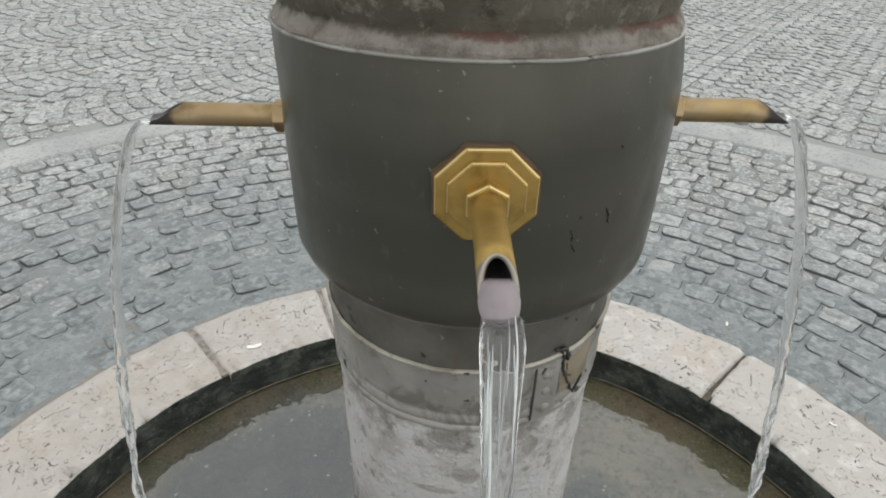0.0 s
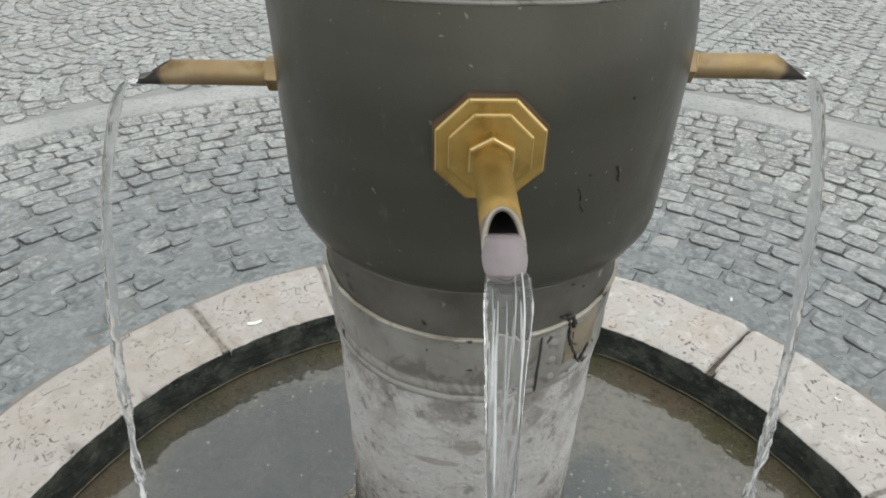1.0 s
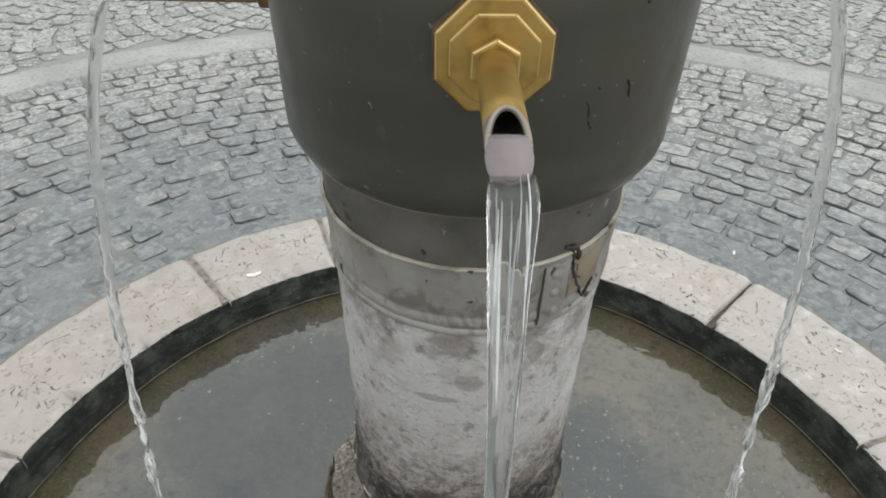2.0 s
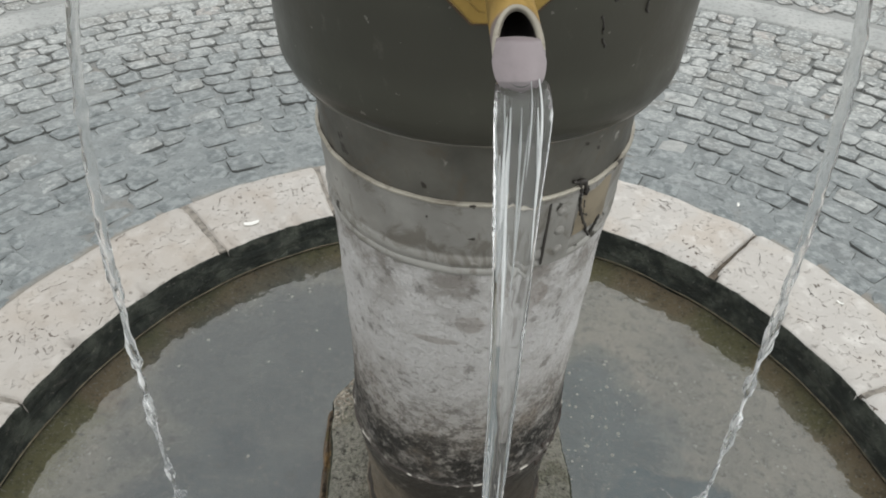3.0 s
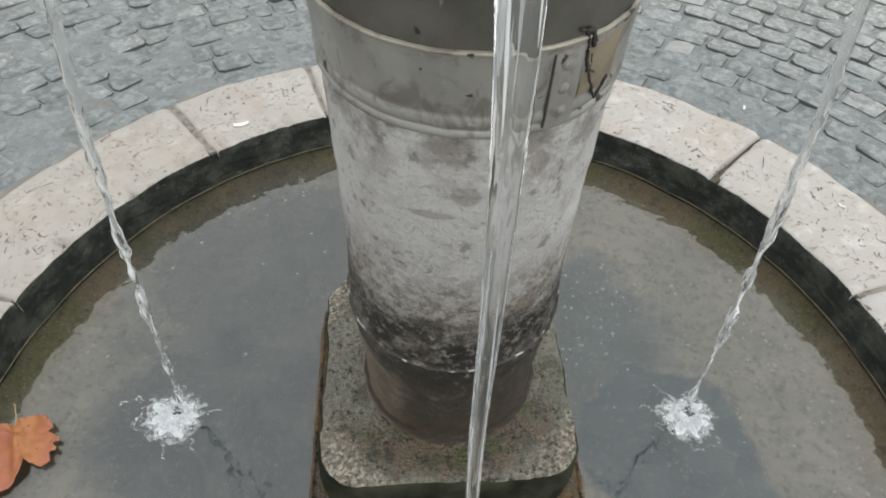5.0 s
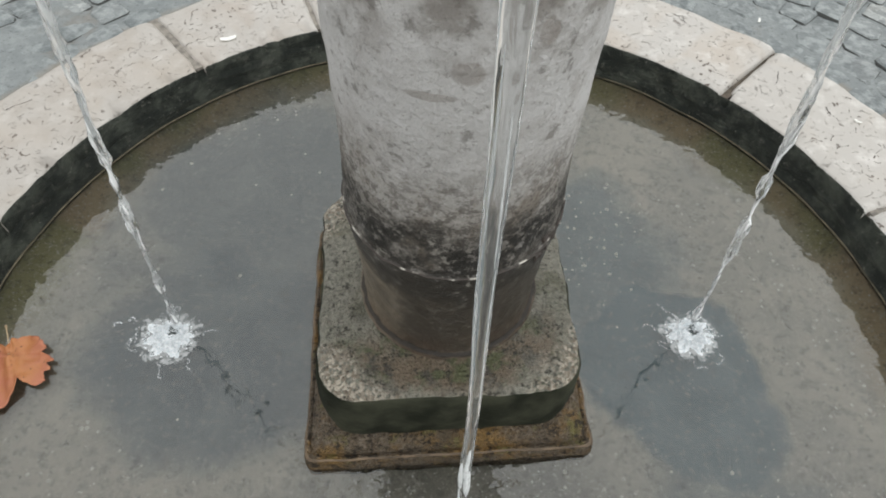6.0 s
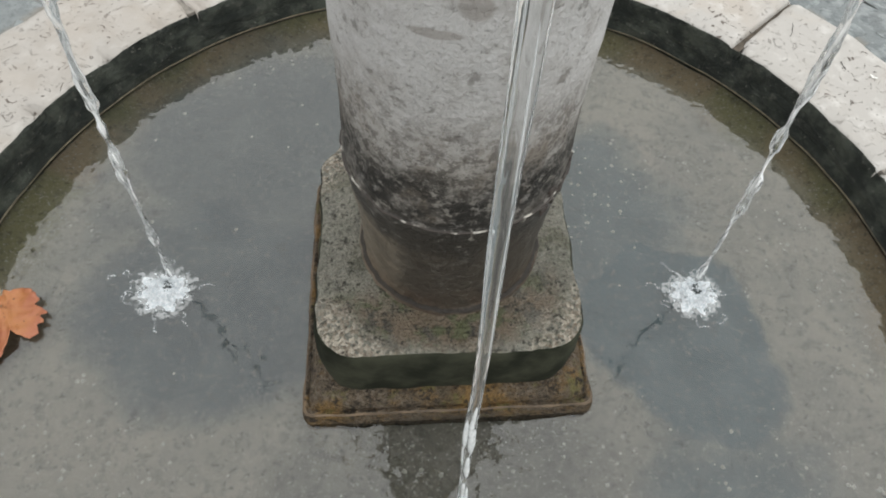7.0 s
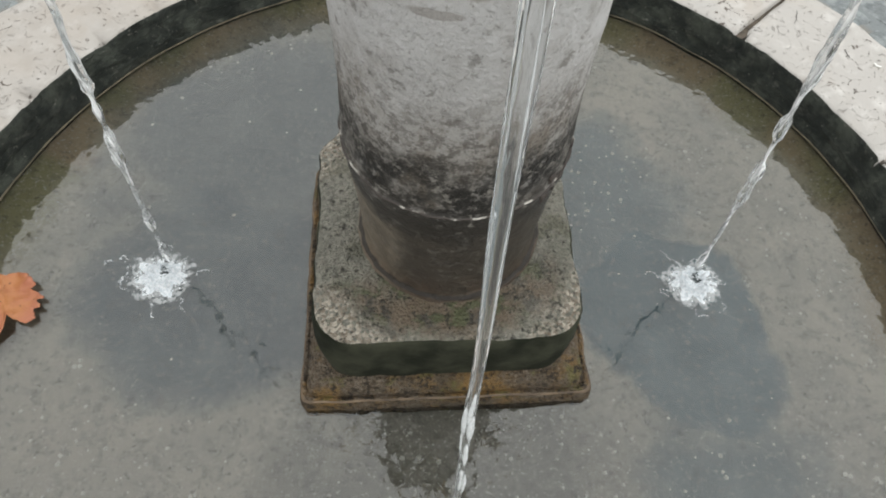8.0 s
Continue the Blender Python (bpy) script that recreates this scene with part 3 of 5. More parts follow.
def part(name, me, parent, label="", m=None):
    ob = new(name, me)
    ob.parent = parent
    if m is not None:
        ob.matrix_basis = m
    if label:
        ob["label"] = label
    return ob


def lathe(name, profile, mat, segs=96, jitter=0.0, seed=0.0, arc=(0.0, 2 * math.pi)):
    """A surface turned about z from (r, z) pairs, fine enough to carry dents."""
    verts, faces = [], []
    whole = abs(arc[1] - arc[0] - 2 * math.pi) < 1e-6
    cols = segs if whole else segs + 1
    for r, z in profile:
        for k in range(cols):
            a = arc[0] + (arc[1] - arc[0]) * k / segs
            d = jitter * noise.noise(Vector((math.cos(a) * 9, math.sin(a) * 9, z * 60 + seed))) if r > 0 else 0
            verts.append(((r + d) * math.cos(a), (r + d) * math.sin(a), z))
    for j in range(len(profile) - 1):
        for k in range(segs):
            k2 = (k + 1) % cols
            faces.append((j * cols + k, j * cols + k2, (j + 1) * cols + k2, (j + 1) * cols + k))
    return mesh_of(name, verts, faces, mat, smooth=True)


def steps(profile, n):
    """Puts n - 1 points between each two of a profile."""
    out = [profile[0]]
    for a, b in zip(profile, profile[1:]):
        out += [(a[0] + (b[0] - a[0]) * k / n, a[1] + (b[1] - a[1]) * k / n) for k in range(1, n + 1)]
    return out


def sweep(path, radii, ring, flat=None, normal=(0, 1, 0)):
    """Rings of points round a path; radii: one a point; flat: squeeze across the normal."""
    verts, faces = [], []
    n = len(path)
    for i, p in enumerate(path):
        d = (path[min(i + 1, n - 1)] - path[max(i - 1, 0)]).normalized()
        side = Vector(normal)
        side = (side - d * side.dot(d)).normalized()
        up = d.cross(side)
        for k in range(ring):
            a = 2 * math.pi * k / ring
            w = radii[i][k] if isinstance(radii[i], (list, tuple)) else radii[i]
            f = flat[i] if flat else 1.0
            verts.append(p + side * (math.cos(a) * w) + up * (math.sin(a) * w * f))
    for i in range(n - 1):
        for k in range(ring):
            k2 = (k + 1) % ring
            faces.append((i * ring + k, i * ring + k2, (i + 1) * ring + k2, (i + 1) * ring + k))
    faces.append(tuple(range(ring - 1, -1, -1)))
    faces.append(tuple((n - 1) * ring + k for k in range(ring)))
    return verts, faces


# ---- ground, basin and water ----
GROUND = 0.063      # top of the paving; the water lies at 0
RIM_TOP, RIM_IN, RIM_OUT = 0.088, 0.775, 1.0


def ring_sheet(name, radii, heights, segs, mat, wob=0.0):
    verts, faces = [], []
    for r, h in zip(radii, heights):
        for k in range(segs):
            a = 2 * math.pi * k / segs
            x, y = r * math.cos(a), r * math.sin(a)
            d = wob * noise.fractal(Vector((x * 9, y * 9, 3.7)), 1.0, 2.0, 3) if r > 1.02 and r < 2.41 else 0
            verts.append((x, y, h + d))
    for j in range(len(radii) - 1):
        for k in range(segs):
            k2 = (k + 1) % segs
            faces.append((j * segs + k, j * segs + k2, (j + 1) * segs + k2, (j + 1) * segs + k))
    return mesh_of(name, verts, faces, mat, smooth=True)


def bed_height(r):
    return GROUND - 0.0012 - 0.0056 * min(max((r - 1.15) / 0.85, 0), 1) + 0.004 * max(0, 1 - (r - 1.0) / 0.05)


rads = [0.985 + 0.025 * k for k in range(58)] + [2.45, 2.6, 3, 4, 6, 9, 14, 30, 90, 300, 900]
ground = tagged(new("ground", ring_sheet("ground", rads, [bed_height(r) for r in rads], 420, BED, 0.0075)),
                "grey grimy sand bed between the paving setts", "ground", kind="structure")

basin = tagged(new("fountain_basin"), "round sunken basin with a beige limestone rim and black algae wall", "basin")
# the wall below the rim, with a rough face
wall_me = lathe("inner_wall", steps([(0.781, -0.05), (0.777, 0.0), (0.778, 0.04), (0.780, 0.079)], 5), ALGAE, 260, 0.006)
wall_me.flip_normals()
part("inner_wall", wall_me, basin, "black slimy algae-covered inner wall")
part("floor", lathe("floor", [(0.0, -0.024)] + [(0.03 * k, -0.024) for k in range(1, 24)] + [(0.71, -0.023), (0.735, -0.019), (0.755, -0.012), (0.77, -0.007), (0.785, -0.004)], FLOOR, 160), basin, "silted grey-brown basin floor under shallow water")
part("deposit_line", lathe("deposit_line", [(0.777, -0.002), (0.7745, 0.0), (0.7745, 0.0010), (0.777, 0.0018)], LIMELINE, 220, 0.002), basin, "thin pale lime line at the water's edge")


CHIPS = ((147.8, 1.6, 0.011), (46.4, 0.7, 0.020), (121.0, 0.5, 0.008), (30.0, 0.8, 0.007))


def curb_stone(a0, a1, seed):
    """One bent stone of the rim between two bearings in degrees, with worn and chipped arrises."""
    rnd = random.Random(seed)
    na = max(12, int((a1 - a0) * 2.2))
    cross = [(RIM_IN + 0.012, -0.04), (RIM_IN + 0.003, 0.060), (RIM_IN, 0.079), (RIM_IN + 0.002, 0.0855), (RIM_IN + 0.007, RIM_TOP)]
    cross += [(RIM_IN + 0.010 + (RIM_OUT - RIM_IN - 0.024) * k / 7, RIM_TOP) for k in range(1, 8)]
    cross += [(RIM_OUT - 0.005, 0.0845), (RIM_OUT, 0.076), (RIM_OUT + 0.004, 0.03), (RIM_OUT, -0.04)]
    verts, faces = [], []
    nc = len(cross)
    for k in range(na + 1):
        end = min(k, na - k)
        for j, (r, z) in enumerate(cross):
            a = radians(a0 + (a1 - a0) * k / na + (0.5 * noise.noise(Vector((r * 26, seed * 2.3, k))) if end == 0 else 0))
            p = Vector((r * math.cos(a), r * math.sin(a), z))
            n1 = noise.noise(p * 16 + Vector((seed, 0, 0)))
            n2 = noise.noise(p * 45 + Vector((0, seed, 0)))
            bite = sum(dep * math.exp(-((math.degrees(a) - at) / wid) ** 2) for at, wid, dep in CHIPS)
            chip = bite + max(0, n2 - 0.20) * 0.036 + max(0, n1 - 0.40) * 0.035 if j in (2, 3, 4) else 0
            dz = 0.0025 * n1 - chip - (0.004 if end == 0 and 3 <= j <= 12 else 0)
            dr = chip * 0.8 + 0.0025 * n2 if j in (1, 2, 3, 4) else 0.004 * n1 if j >= 11 else 0
            rr = r + dr
            verts.append((rr * math.cos(a), rr * math.sin(a), z + dz))
    for k in range(na):
        for j in range(nc - 1):
            faces.append((k * nc + j, (k + 1) * nc + j, (k + 1) * nc + j + 1, k * nc + j + 1))
    faces.append(tuple(range(nc)))
    faces.append(tuple(na * nc + j for j in range(nc - 1, -1, -1)))
    idx = [1 if j < 3 else 0 for _ in range(na) for j in range(nc - 1)] + [0, 0]
    return mesh_of("curb_stone", verts, faces, [CURB, ALGAE], smooth=True, idx=idx)


JOINTS = [20.6, 46.9, 80.5, 114.3, 134.1, 169.4, 199, 229, 259, 289, 319, 350]
GAPS = {46.9: 0.42, 134.1: 0.5, 114.3: 0.35, 20.6: 0.35}
for i, a in enumerate(JOINTS):
    b = JOINTS[(i + 1) % len(JOINTS)]
    b2 = b + (360 if b < a else 0)
    part("curb_stone", curb_stone(a + GAPS.get(a, 0.3), b2 - GAPS.get(b, 0.3), i + 1), basin)
for a in JOINTS:
    verts, faces = [], []
    w = GAPS.get(a, 0.3) + 0.25
    low = 0.012 if a == 46.9 else 0.005
    for k, r in enumerate([RIM_IN + 0.01 + 0.021 * q for q in range(11)]):
        for s in (-1, 1):
            t = radians(a + s * w)
            verts.append((r * math.cos(t), r * math.sin(t), RIM_TOP - low + 0.003 * noise.noise(Vector((r * 40, a, s)))))
        if k:
            faces.append((2 * k - 2, 2 * k - 1, 2 * k + 1, 2 * k))
    base = len(verts)
    for x, y, z in list(verts):
        verts.append((x, y, -0.02))
    part("mortar_joint", mesh_of("mortar_joint", verts, faces + [(base, base + 1, 1, 0)], OPENJOINT if a == 46.9 else MORTAR), basin,
         "brown broken-out joint" if a == 46.9 else "beige mortar joint")

RIMCRACKS = (((0.67, 0.68), (0.679, 0.667), (0.699, 0.682)), ((0.664, 0.65), (0.649, 0.609)), ((0.491, 0.831), (0.493, 0.80)), ((0.534, 0.632), (0.55, 0.62)),
             ((0.57, 0.618), (0.571, 0.607)), ((0.732, 0.545), (0.737, 0.521)), ((0.424, 0.864), (0.452, 0.875)), ((-0.651, 0.57), (-0.637, 0.584)), ((-0.838, 0.433), (-0.872, 0.406)))
for k_, pts_ in enumerate(RIMCRACKS):
    line = []
    for (x0, y0), (x1, y1) in zip(pts_, pts_[1:]):
        for q in range(6):
            t = q / 5
            p = Vector((x0 + (x1 - x0) * t, y0 + (y1 - y0) * t, RIM_TOP + 0.0006))
            line.append(p + Vector((0.004 * noise.noise(p * 70), 0.004 * noise.noise(p * 70 + Vector((9, 0, 0))), 0)))
    v_, f_ = sweep(line, [0.0011 * (0.4 + abs(noise.noise(Vector((q * 0.7, k_, 0))))) for q in range(len(line))], 6, [0.6] * len(line), (0, 0, 1))
    part("crack", mesh_of("crack", v_, f_, CRACKDARK, smooth=True), basin, "dark crack in the rim")

wat = lathe("water", [(0.0, 0.0), (0.2, 0.0), (0.4, 0.0), (0.6, 0.0), (0.778, 0.0)], WATER, 128)
wat.flip_normals()
water = tagged(new("water", wat), "clear shallow rippled water in the basin", "water", kind="structure")
water.visible_shadow = False

# white grit lying on the basin floor
rnd = random.Random(5)
gv, gf = [], []
for k in range(3400):
    a, r = rnd.uniform(0, 2 * math.pi), 0.74 * math.sqrt(rnd.uniform(0.06, 1))
    x, y = r * math.cos(a), r * math.sin(a)
    washed = min(math.hypot(x + 0.37, y + 0.04), math.hypot(x - 0.35, y + 0.03)) < 0.18
    if (washed or noise.noise(Vector((x * 5, y * 5, 1.3))) < -0.05) and rnd.random() < 0.88:
        continue
    if x < -0.02 and y > -0.08 and math.hypot(x, y) < 0.66 and rnd.random() < 0.85:
        continue
    s = 1.2 * rnd.choice((0.0009, 0.0009, 0.0011, 0.0011, 0.0014, 0.0018, 0.0022, 0.0028, 0.0036))
    b = len(gv)
    t = rnd.uniform(0, 3)
    for q in range(5):
        w = s * rnd.uniform(0.7, 1.3)
        gv.append((x + w * math.cos(t + q * 1.257), y + w * math.sin(t + q * 1.257), -0.0245))
    gv.append((x, y, -0.024 + s * 0.8))
    gf += [(b + q, b + (q + 1) % 5, b + 5) for q in range(5)]
tagged(new("white_grit", mesh_of("white_grit", gv, gf, GRIT)), "tiny white grit scattered on the basin floor", "grit", kind="stuff")


# ---- the fountain column on its plinth ----
fountain = tagged(new("fountain_column"), "stone fountain pillar with dark bronze drum and brass water spouts", "fountain")
LEAN = Matrix.Translation((-0.003, 0.036, 0)) @ Matrix.Rotation(radians(2.44), 4, "X") @ Matrix.Rotation(radians(0.17), 4, "Y")

# plinth: rounded slab on a moulded base, turned a little against the basin
TURNED = pose(-0.0085, 0.029, 0, 0, 0, 7)


def rounded_square(h, c, n=6, shift=(0, 0)):
    """Corners cut round with radius c on a square of half width h."""
    out = []
    for q in range(4):
        for k in range(n + 1):
            a = math.pi / 2 * q + math.pi / 2 * k / n
            cx, cy = ((h - c) * (1 if q in (0, 3) else -1), (h - c) * (1 if q in (0, 1) else -1))
            out.append((cx + c * math.cos(a) + shift[0], cy + c * math.sin(a) + shift[1]))
    return out


def dense(loop, n):
    out = []
    for a, b in zip(loop, loop[1:] + loop[:1]):
        m = max(1, int(math.hypot(b[0] - a[0], b[1] - a[1]) / n))
        out += [(a[0] + (b[0] - a[0]) * k / m, a[1] + (b[1] - a[1]) * k / m) for k in range(m)]
    return out


def stacked(name, layers, mats, pick, rough, seed):
    """Loops one over another (z, half, corner), closed on top by shrinking loops."""
    verts, faces, idx = [], [], []
    base = dense(rounded_square(1.0, 0.25), 0.03)
    m = len(base)
    for z, h, c in layers:
        shape = rounded_square(h, c)
        loop = []
        # same number of points on every layer, spread by bearing
        for bx, by in base:
            a = math.atan2(by, bx)
            d = Vector((math.cos(a), math.sin(a)))
            lo, hi = 0.0, 2 * h
            for _ in range(24):
                mid = (lo + hi) / 2
                px, py = abs(d.x * mid), abs(d.y * mid)
                inside = px <= h and py <= h and (px <= h - c or py <= h - c or math.hypot(px - h + c, py - h + c) <= c)
                lo, hi = (mid, hi) if inside else (lo, mid)
            loop.append((d.x * lo, d.y * lo))
        for x, y in loop:
            p = Vector((x, y, z))
            n = noise.fractal(p * 22 + Vector((seed, 0, 0)), 1.0, 2.0, 4)
            k = 1 + rough * n / max(h, 0.05)
            verts.append((x * k, y * k, z + rough * 0.6 * n))
    for j in range(len(layers) - 1):
        for k in range(m):
            k2 = (k + 1) % m
            faces.append((j * m + k, j * m + k2, (j + 1) * m + k2, (j + 1) * m + k))
            idx.append(pick(j))
    faces.append(tuple((len(layers) - 1) * m + k for k in range(m)))
    idx.append(pick(len(layers)))
    return mesh_of(name, verts, faces, mats, smooth=True, idx=idx)


slab = [(0.045, 0.178, 0.06), (0.06, 0.182, 0.06), (0.085, 0.183, 0.06), (0.11, 0.182, 0.06), (0.14, 0.180, 0.058), (0.156, 0.179, 0.057),
        (0.164, 0.176, 0.055), (0.168, 0.170, 0.053), (0.1685, 0.16, 0.05), (0.169, 0.145, 0.05), (0.1695, 0.13, 0.05), (0.17, 0.115, 0.05), (0.17, 0.09, 0.04)]
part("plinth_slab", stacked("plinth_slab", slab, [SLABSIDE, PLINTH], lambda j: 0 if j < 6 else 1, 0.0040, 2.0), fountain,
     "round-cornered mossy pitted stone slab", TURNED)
low = [(-0.03, 0.2120, 0.012), (0.0, 0.2115, 0.012), (0.012, 0.2105, 0.012), (0.022, 0.2096, 0.012), (0.0262, 0.2086, 0.013), (0.0285, 0.2060, 0.013), (0.0280, 0.2020, 0.014),
       (0.0255, 0.2000, 0.014), (0.0265, 0.1990, 0.014), (0.0310, 0.1995, 0.016), (0.0370, 0.1985, 0.02), (0.0430, 0.1955, 0.024), (0.0490, 0.1905, 0.03), (0.0530, 0.185, 0.04), (0.056, 0.17, 0.05)]
part("plinth_base", stacked("plinth_base", low, [PLINTH_LOW, WORN_EDGE], lambda j: 1 if j == 4 else 0, 0.0022, 7.0), fountain, "rust-stained wet stone base moulding", TURNED)

shaft = [(0.1245, 0.160), (0.1255, 0.168), (0.1252, 0.1745), (0.1232, 0.1795), (0.1200, 0.1815), (0.1188, 0.1825), (0.1178, 0.1850), (0.1172, 0.192), (0.1170, 0.215), (0.1178, 0.25),
         (0.1200, 0.30), (0.1230, 0.345), (0.1258, 0.372), (0.1275, 0.384), (0.1275, 0.390), (0.1245, 0.393), (0.1245, 0.40), (0.1225, 0.43), (0.120, 0.47), (0.1190, 0.52),
         (0.1185, 0.60), (0.1187, 0.66), (0.1190, 0.712), (0.117, 0.73)]
part("ring_edge", lathe("ring_edge", [(0.1268, 0.3882), (0.1277, 0.3892), (0.1279, 0.3899), (0.1276, 0.3906), (0.1262, 0.3912)], RINGEDGE, 160, 0.0016, 4.0), fountain, "thin chipped lime edge with glints in its colour", LEAN)
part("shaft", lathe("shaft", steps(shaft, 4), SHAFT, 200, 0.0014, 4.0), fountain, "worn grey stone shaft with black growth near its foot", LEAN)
bandp = [(0.1185, 0.715), (0.1210, 0.7165), (0.1218, 0.719), (0.1212, 0.7215), (0.1198, 0.7235), (0.1212, 0.7255), (0.1220, 0.729), (0.1214, 0.7325),
         (0.1203, 0.735), (0.1212, 0.740), (0.1216, 0.755), (0.1220, 0.772), (0.1224, 0.780), (0.1228, 0.7826)]
metal_band = part("metal_band", lathe("metal_band", steps(bandp, 2), BANDMETAL, 128, 0.0009, 9.0), fountain, "stained grey lead band with two beads", LEAN)
part("band_lip", lathe("band_lip", [(0.122, 0.7820), (0.1235, 0.7830), (0.1239, 0.7841), (0.1234, 0.7852), (0.1212, 0.7857)], LIP, 128, 0.0008, 9.0), metal_band, "bright worn upper edge")
part("collar", lathe("collar", steps([(0.1212, 0.783), (0.1206, 0.792), (0.1206, 0.815), (0.1214, 0.828), (0.1228, 0.8345)], 3), COLLAR, 128, 0.0008, 2.0), fountain, "dark weathered lead collar", LEAN)
drum = [(0.1200, 0.833), (0.1240, 0.8335), (0.1290, 0.8348), (0.1330, 0.8372), (0.1362, 0.8405), (0.1386, 0.8450), (0.1400, 0.8505),
        (0.1405, 0.857), (0.1406, 0.87), (0.1402, 0.92), (0.1397, 0.97), (0.1394, 1.0168)]
# the drum's upper edge and the stone on it lie a little askew to the shaft
TOP = Matrix.Translation((-0.0031, 0.0026, 1.0022)) @ Matrix.Rotation(radians(-1.98), 4, "X")
drum_me = lathe("drum", steps(drum, 3), DRUM, 160, 0.0006, 1.0)
for v in drum_me.vertices:
    if v.co.z > 0.972:
        t = min(1, (v.co.z - 0.972) / 0.0448)
        r, a = math.hypot(v.co.x, v.co.y), math.atan2(v.co.y, v.co.x)
        top = LEAN.inverted() @ TOP @ Vector((r * math.cos(a), r * math.sin(a), 0))
        v.co = v.co.lerp(Vector((top.x, top.y, 0.972 + (top.z - 0.972) * t)), t)
drum_part = part("drum", drum_me, fountain, "dark grey-brown bronze drum", LEAN)
# added bead: the reflection along the drum's lower edge made as a shape
part("drum_edge_glint", lathe("drum_edge_glint", [(0.1322, 0.8366), (0.1334, 0.8364), (0.1342, 0.8370), (0.1343, 0.8377), (0.1338, 0.8383)], COLLAR, 128, 0.0005, 3.0), fountain, "thin added bead for the bright reflection on the drum's lower edge", LEAN)
part("drum_lip", lathe("drum_lip", [(0.1388, -0.0012), (0.1400, -0.0008), (0.1405, 0.0000), (0.1405, 0.0008), (0.1399, 0.0015), (0.1386, 0.0017), (0.1380, 0.0014), (0.134, 0.0014)], BANDMETAL, 160, 0.0007, 5.0),
     fountain, "worn lead lip on the drum", TOP)
cap = [(0.1386, 0.0015), (0.1384, 0.0040), (0.1374, 0.0052), (0.1360, 0.0070), (0.1345, 0.0094), (0.1333, 0.0112), (0.1326, 0.0124), (0.1330, 0.0140), (0.1348, 0.0190), (0.1376, 0.0290),
       (0.1402, 0.0390), (0.1424, 0.0520), (0.1436, 0.0680), (0.1430, 0.0880), (0.138, 0.100), (0.10, 0.107), (0.0, 0.11)]
part("capital", lathe("capital", steps(cap, 4), CAPITAL, 220, 0.0036, 8.0), fountain, "rough lichened brown stone capital", TOP)


def on_band(bearing, z, r=0.1222):
    """The pose on the column at a bearing (degrees to the right of the front), z outward."""
    a = radians(bearing - 90)
    return Matrix.Translation((r * math.cos(a), r * math.sin(a), z)) @ Matrix.Rotation(a, 4, "Z") @ Matrix.Rotation(radians(90), 4, "Y")


# strap end with three rivets, and a cracked tarry patch
def curved_strip(name, b0, b1, z0, z1, r, thick, mat, rag=0.0):
    verts, faces = [], []
    nb, nz = 8, 6
    for j in range(nz + 1):
        for k in range(nb + 1):
            a = radians(b0 + (b1 - b0) * k / nb - 90)
            z = z0 + (z1 - z0) * j / nz
            e = rag * noise.noise(Vector((k * 1.7, j * 1.9, b0)))
            edge = k in (0, nb) or j in (0, nz)
            rr = r + (0 if edge else thick)
            verts.append((rr * math.cos(a + e * 5), rr * math.sin(a + e * 5), z + e))
    for j in range(nz):
        for k in range(nb):
            q = j * (nb + 1) + k
            faces.append((q, q + 1, q + nb + 2, q + nb + 1))
    return mesh_of(name, verts, faces, mat, smooth=True)


part("band_strap", curved_strip("band_strap", 27, 37.5, 0.720, 0.779, 0.1221, 0.0014, BANDMETAL), metal_band, "riveted overlap of the lead band")
part("seam", curved_strip("seam", 26.2, 27.1, 0.720, 0.779, 0.1221, 0.0006, CRACKDARK), metal_band, "dark seam line")
bm = bmesh.new()
bmesh.ops.create_uvsphere(bm, u_segments=14, v_segments=8, radius=1.0)
rivet_me = bpy.data.meshes.new("rivet")
bm.to_mesh(rivet_me)
bm.free()
rivet_me.materials.append(BANDMETAL)
rivet_me.polygons.foreach_set("use_smooth", [True] * len(rivet_me.polygons))
for bz, bb in ((0.7695, 31.0), (0.7515, 31.3), (0.733, 31.8)):
    part("rivet", rivet_me, metal_band, "domed lead rivet", on_band(bb, bz, 0.1232) @ Matrix.Diagonal((0.0042, 0.0042, 0.0026, 1)))
part("putty_patch", curved_strip("putty_patch", 38.5, 56, 0.737, 0.782, 0.1216, 0.0012, PATCH, 0.0015), metal_band, "brown putty patch")


def crack_line(pts, w, seed, r=0.1226, parent=None, name="crack", label="black tarry crack filler"):
    """A raised, uneven black line over the band through (bearing, z) points."""
    path = []
    for (b0, z0), (b1, z1) in zip(pts, pts[1:]):
        for k in range(5):
            t = k / 5
            b, z = b0 + (b1 - b0) * t, z0 + (z1 - z0) * t
            b += 0.7 * noise.noise(Vector((b, z * 200, seed)))
            z += 0.0014 * noise.noise(Vector((b * 0.8, seed, z * 150)))
            a = radians(b - 90)
            path.append(Vector((r * math.cos(a), r * math.sin(a), z)))
    rd = [w * (0.6 + 0.7 * abs(noise.noise(Vector((k * 0.5, seed, 1))))) for k in range(len(path))]
    v, f = sweep(path, rd, 8, None, (0, 0, 1))
    part(name, mesh_of(name, v, f, CRACKDARK, smooth=True), parent or metal_band, label)


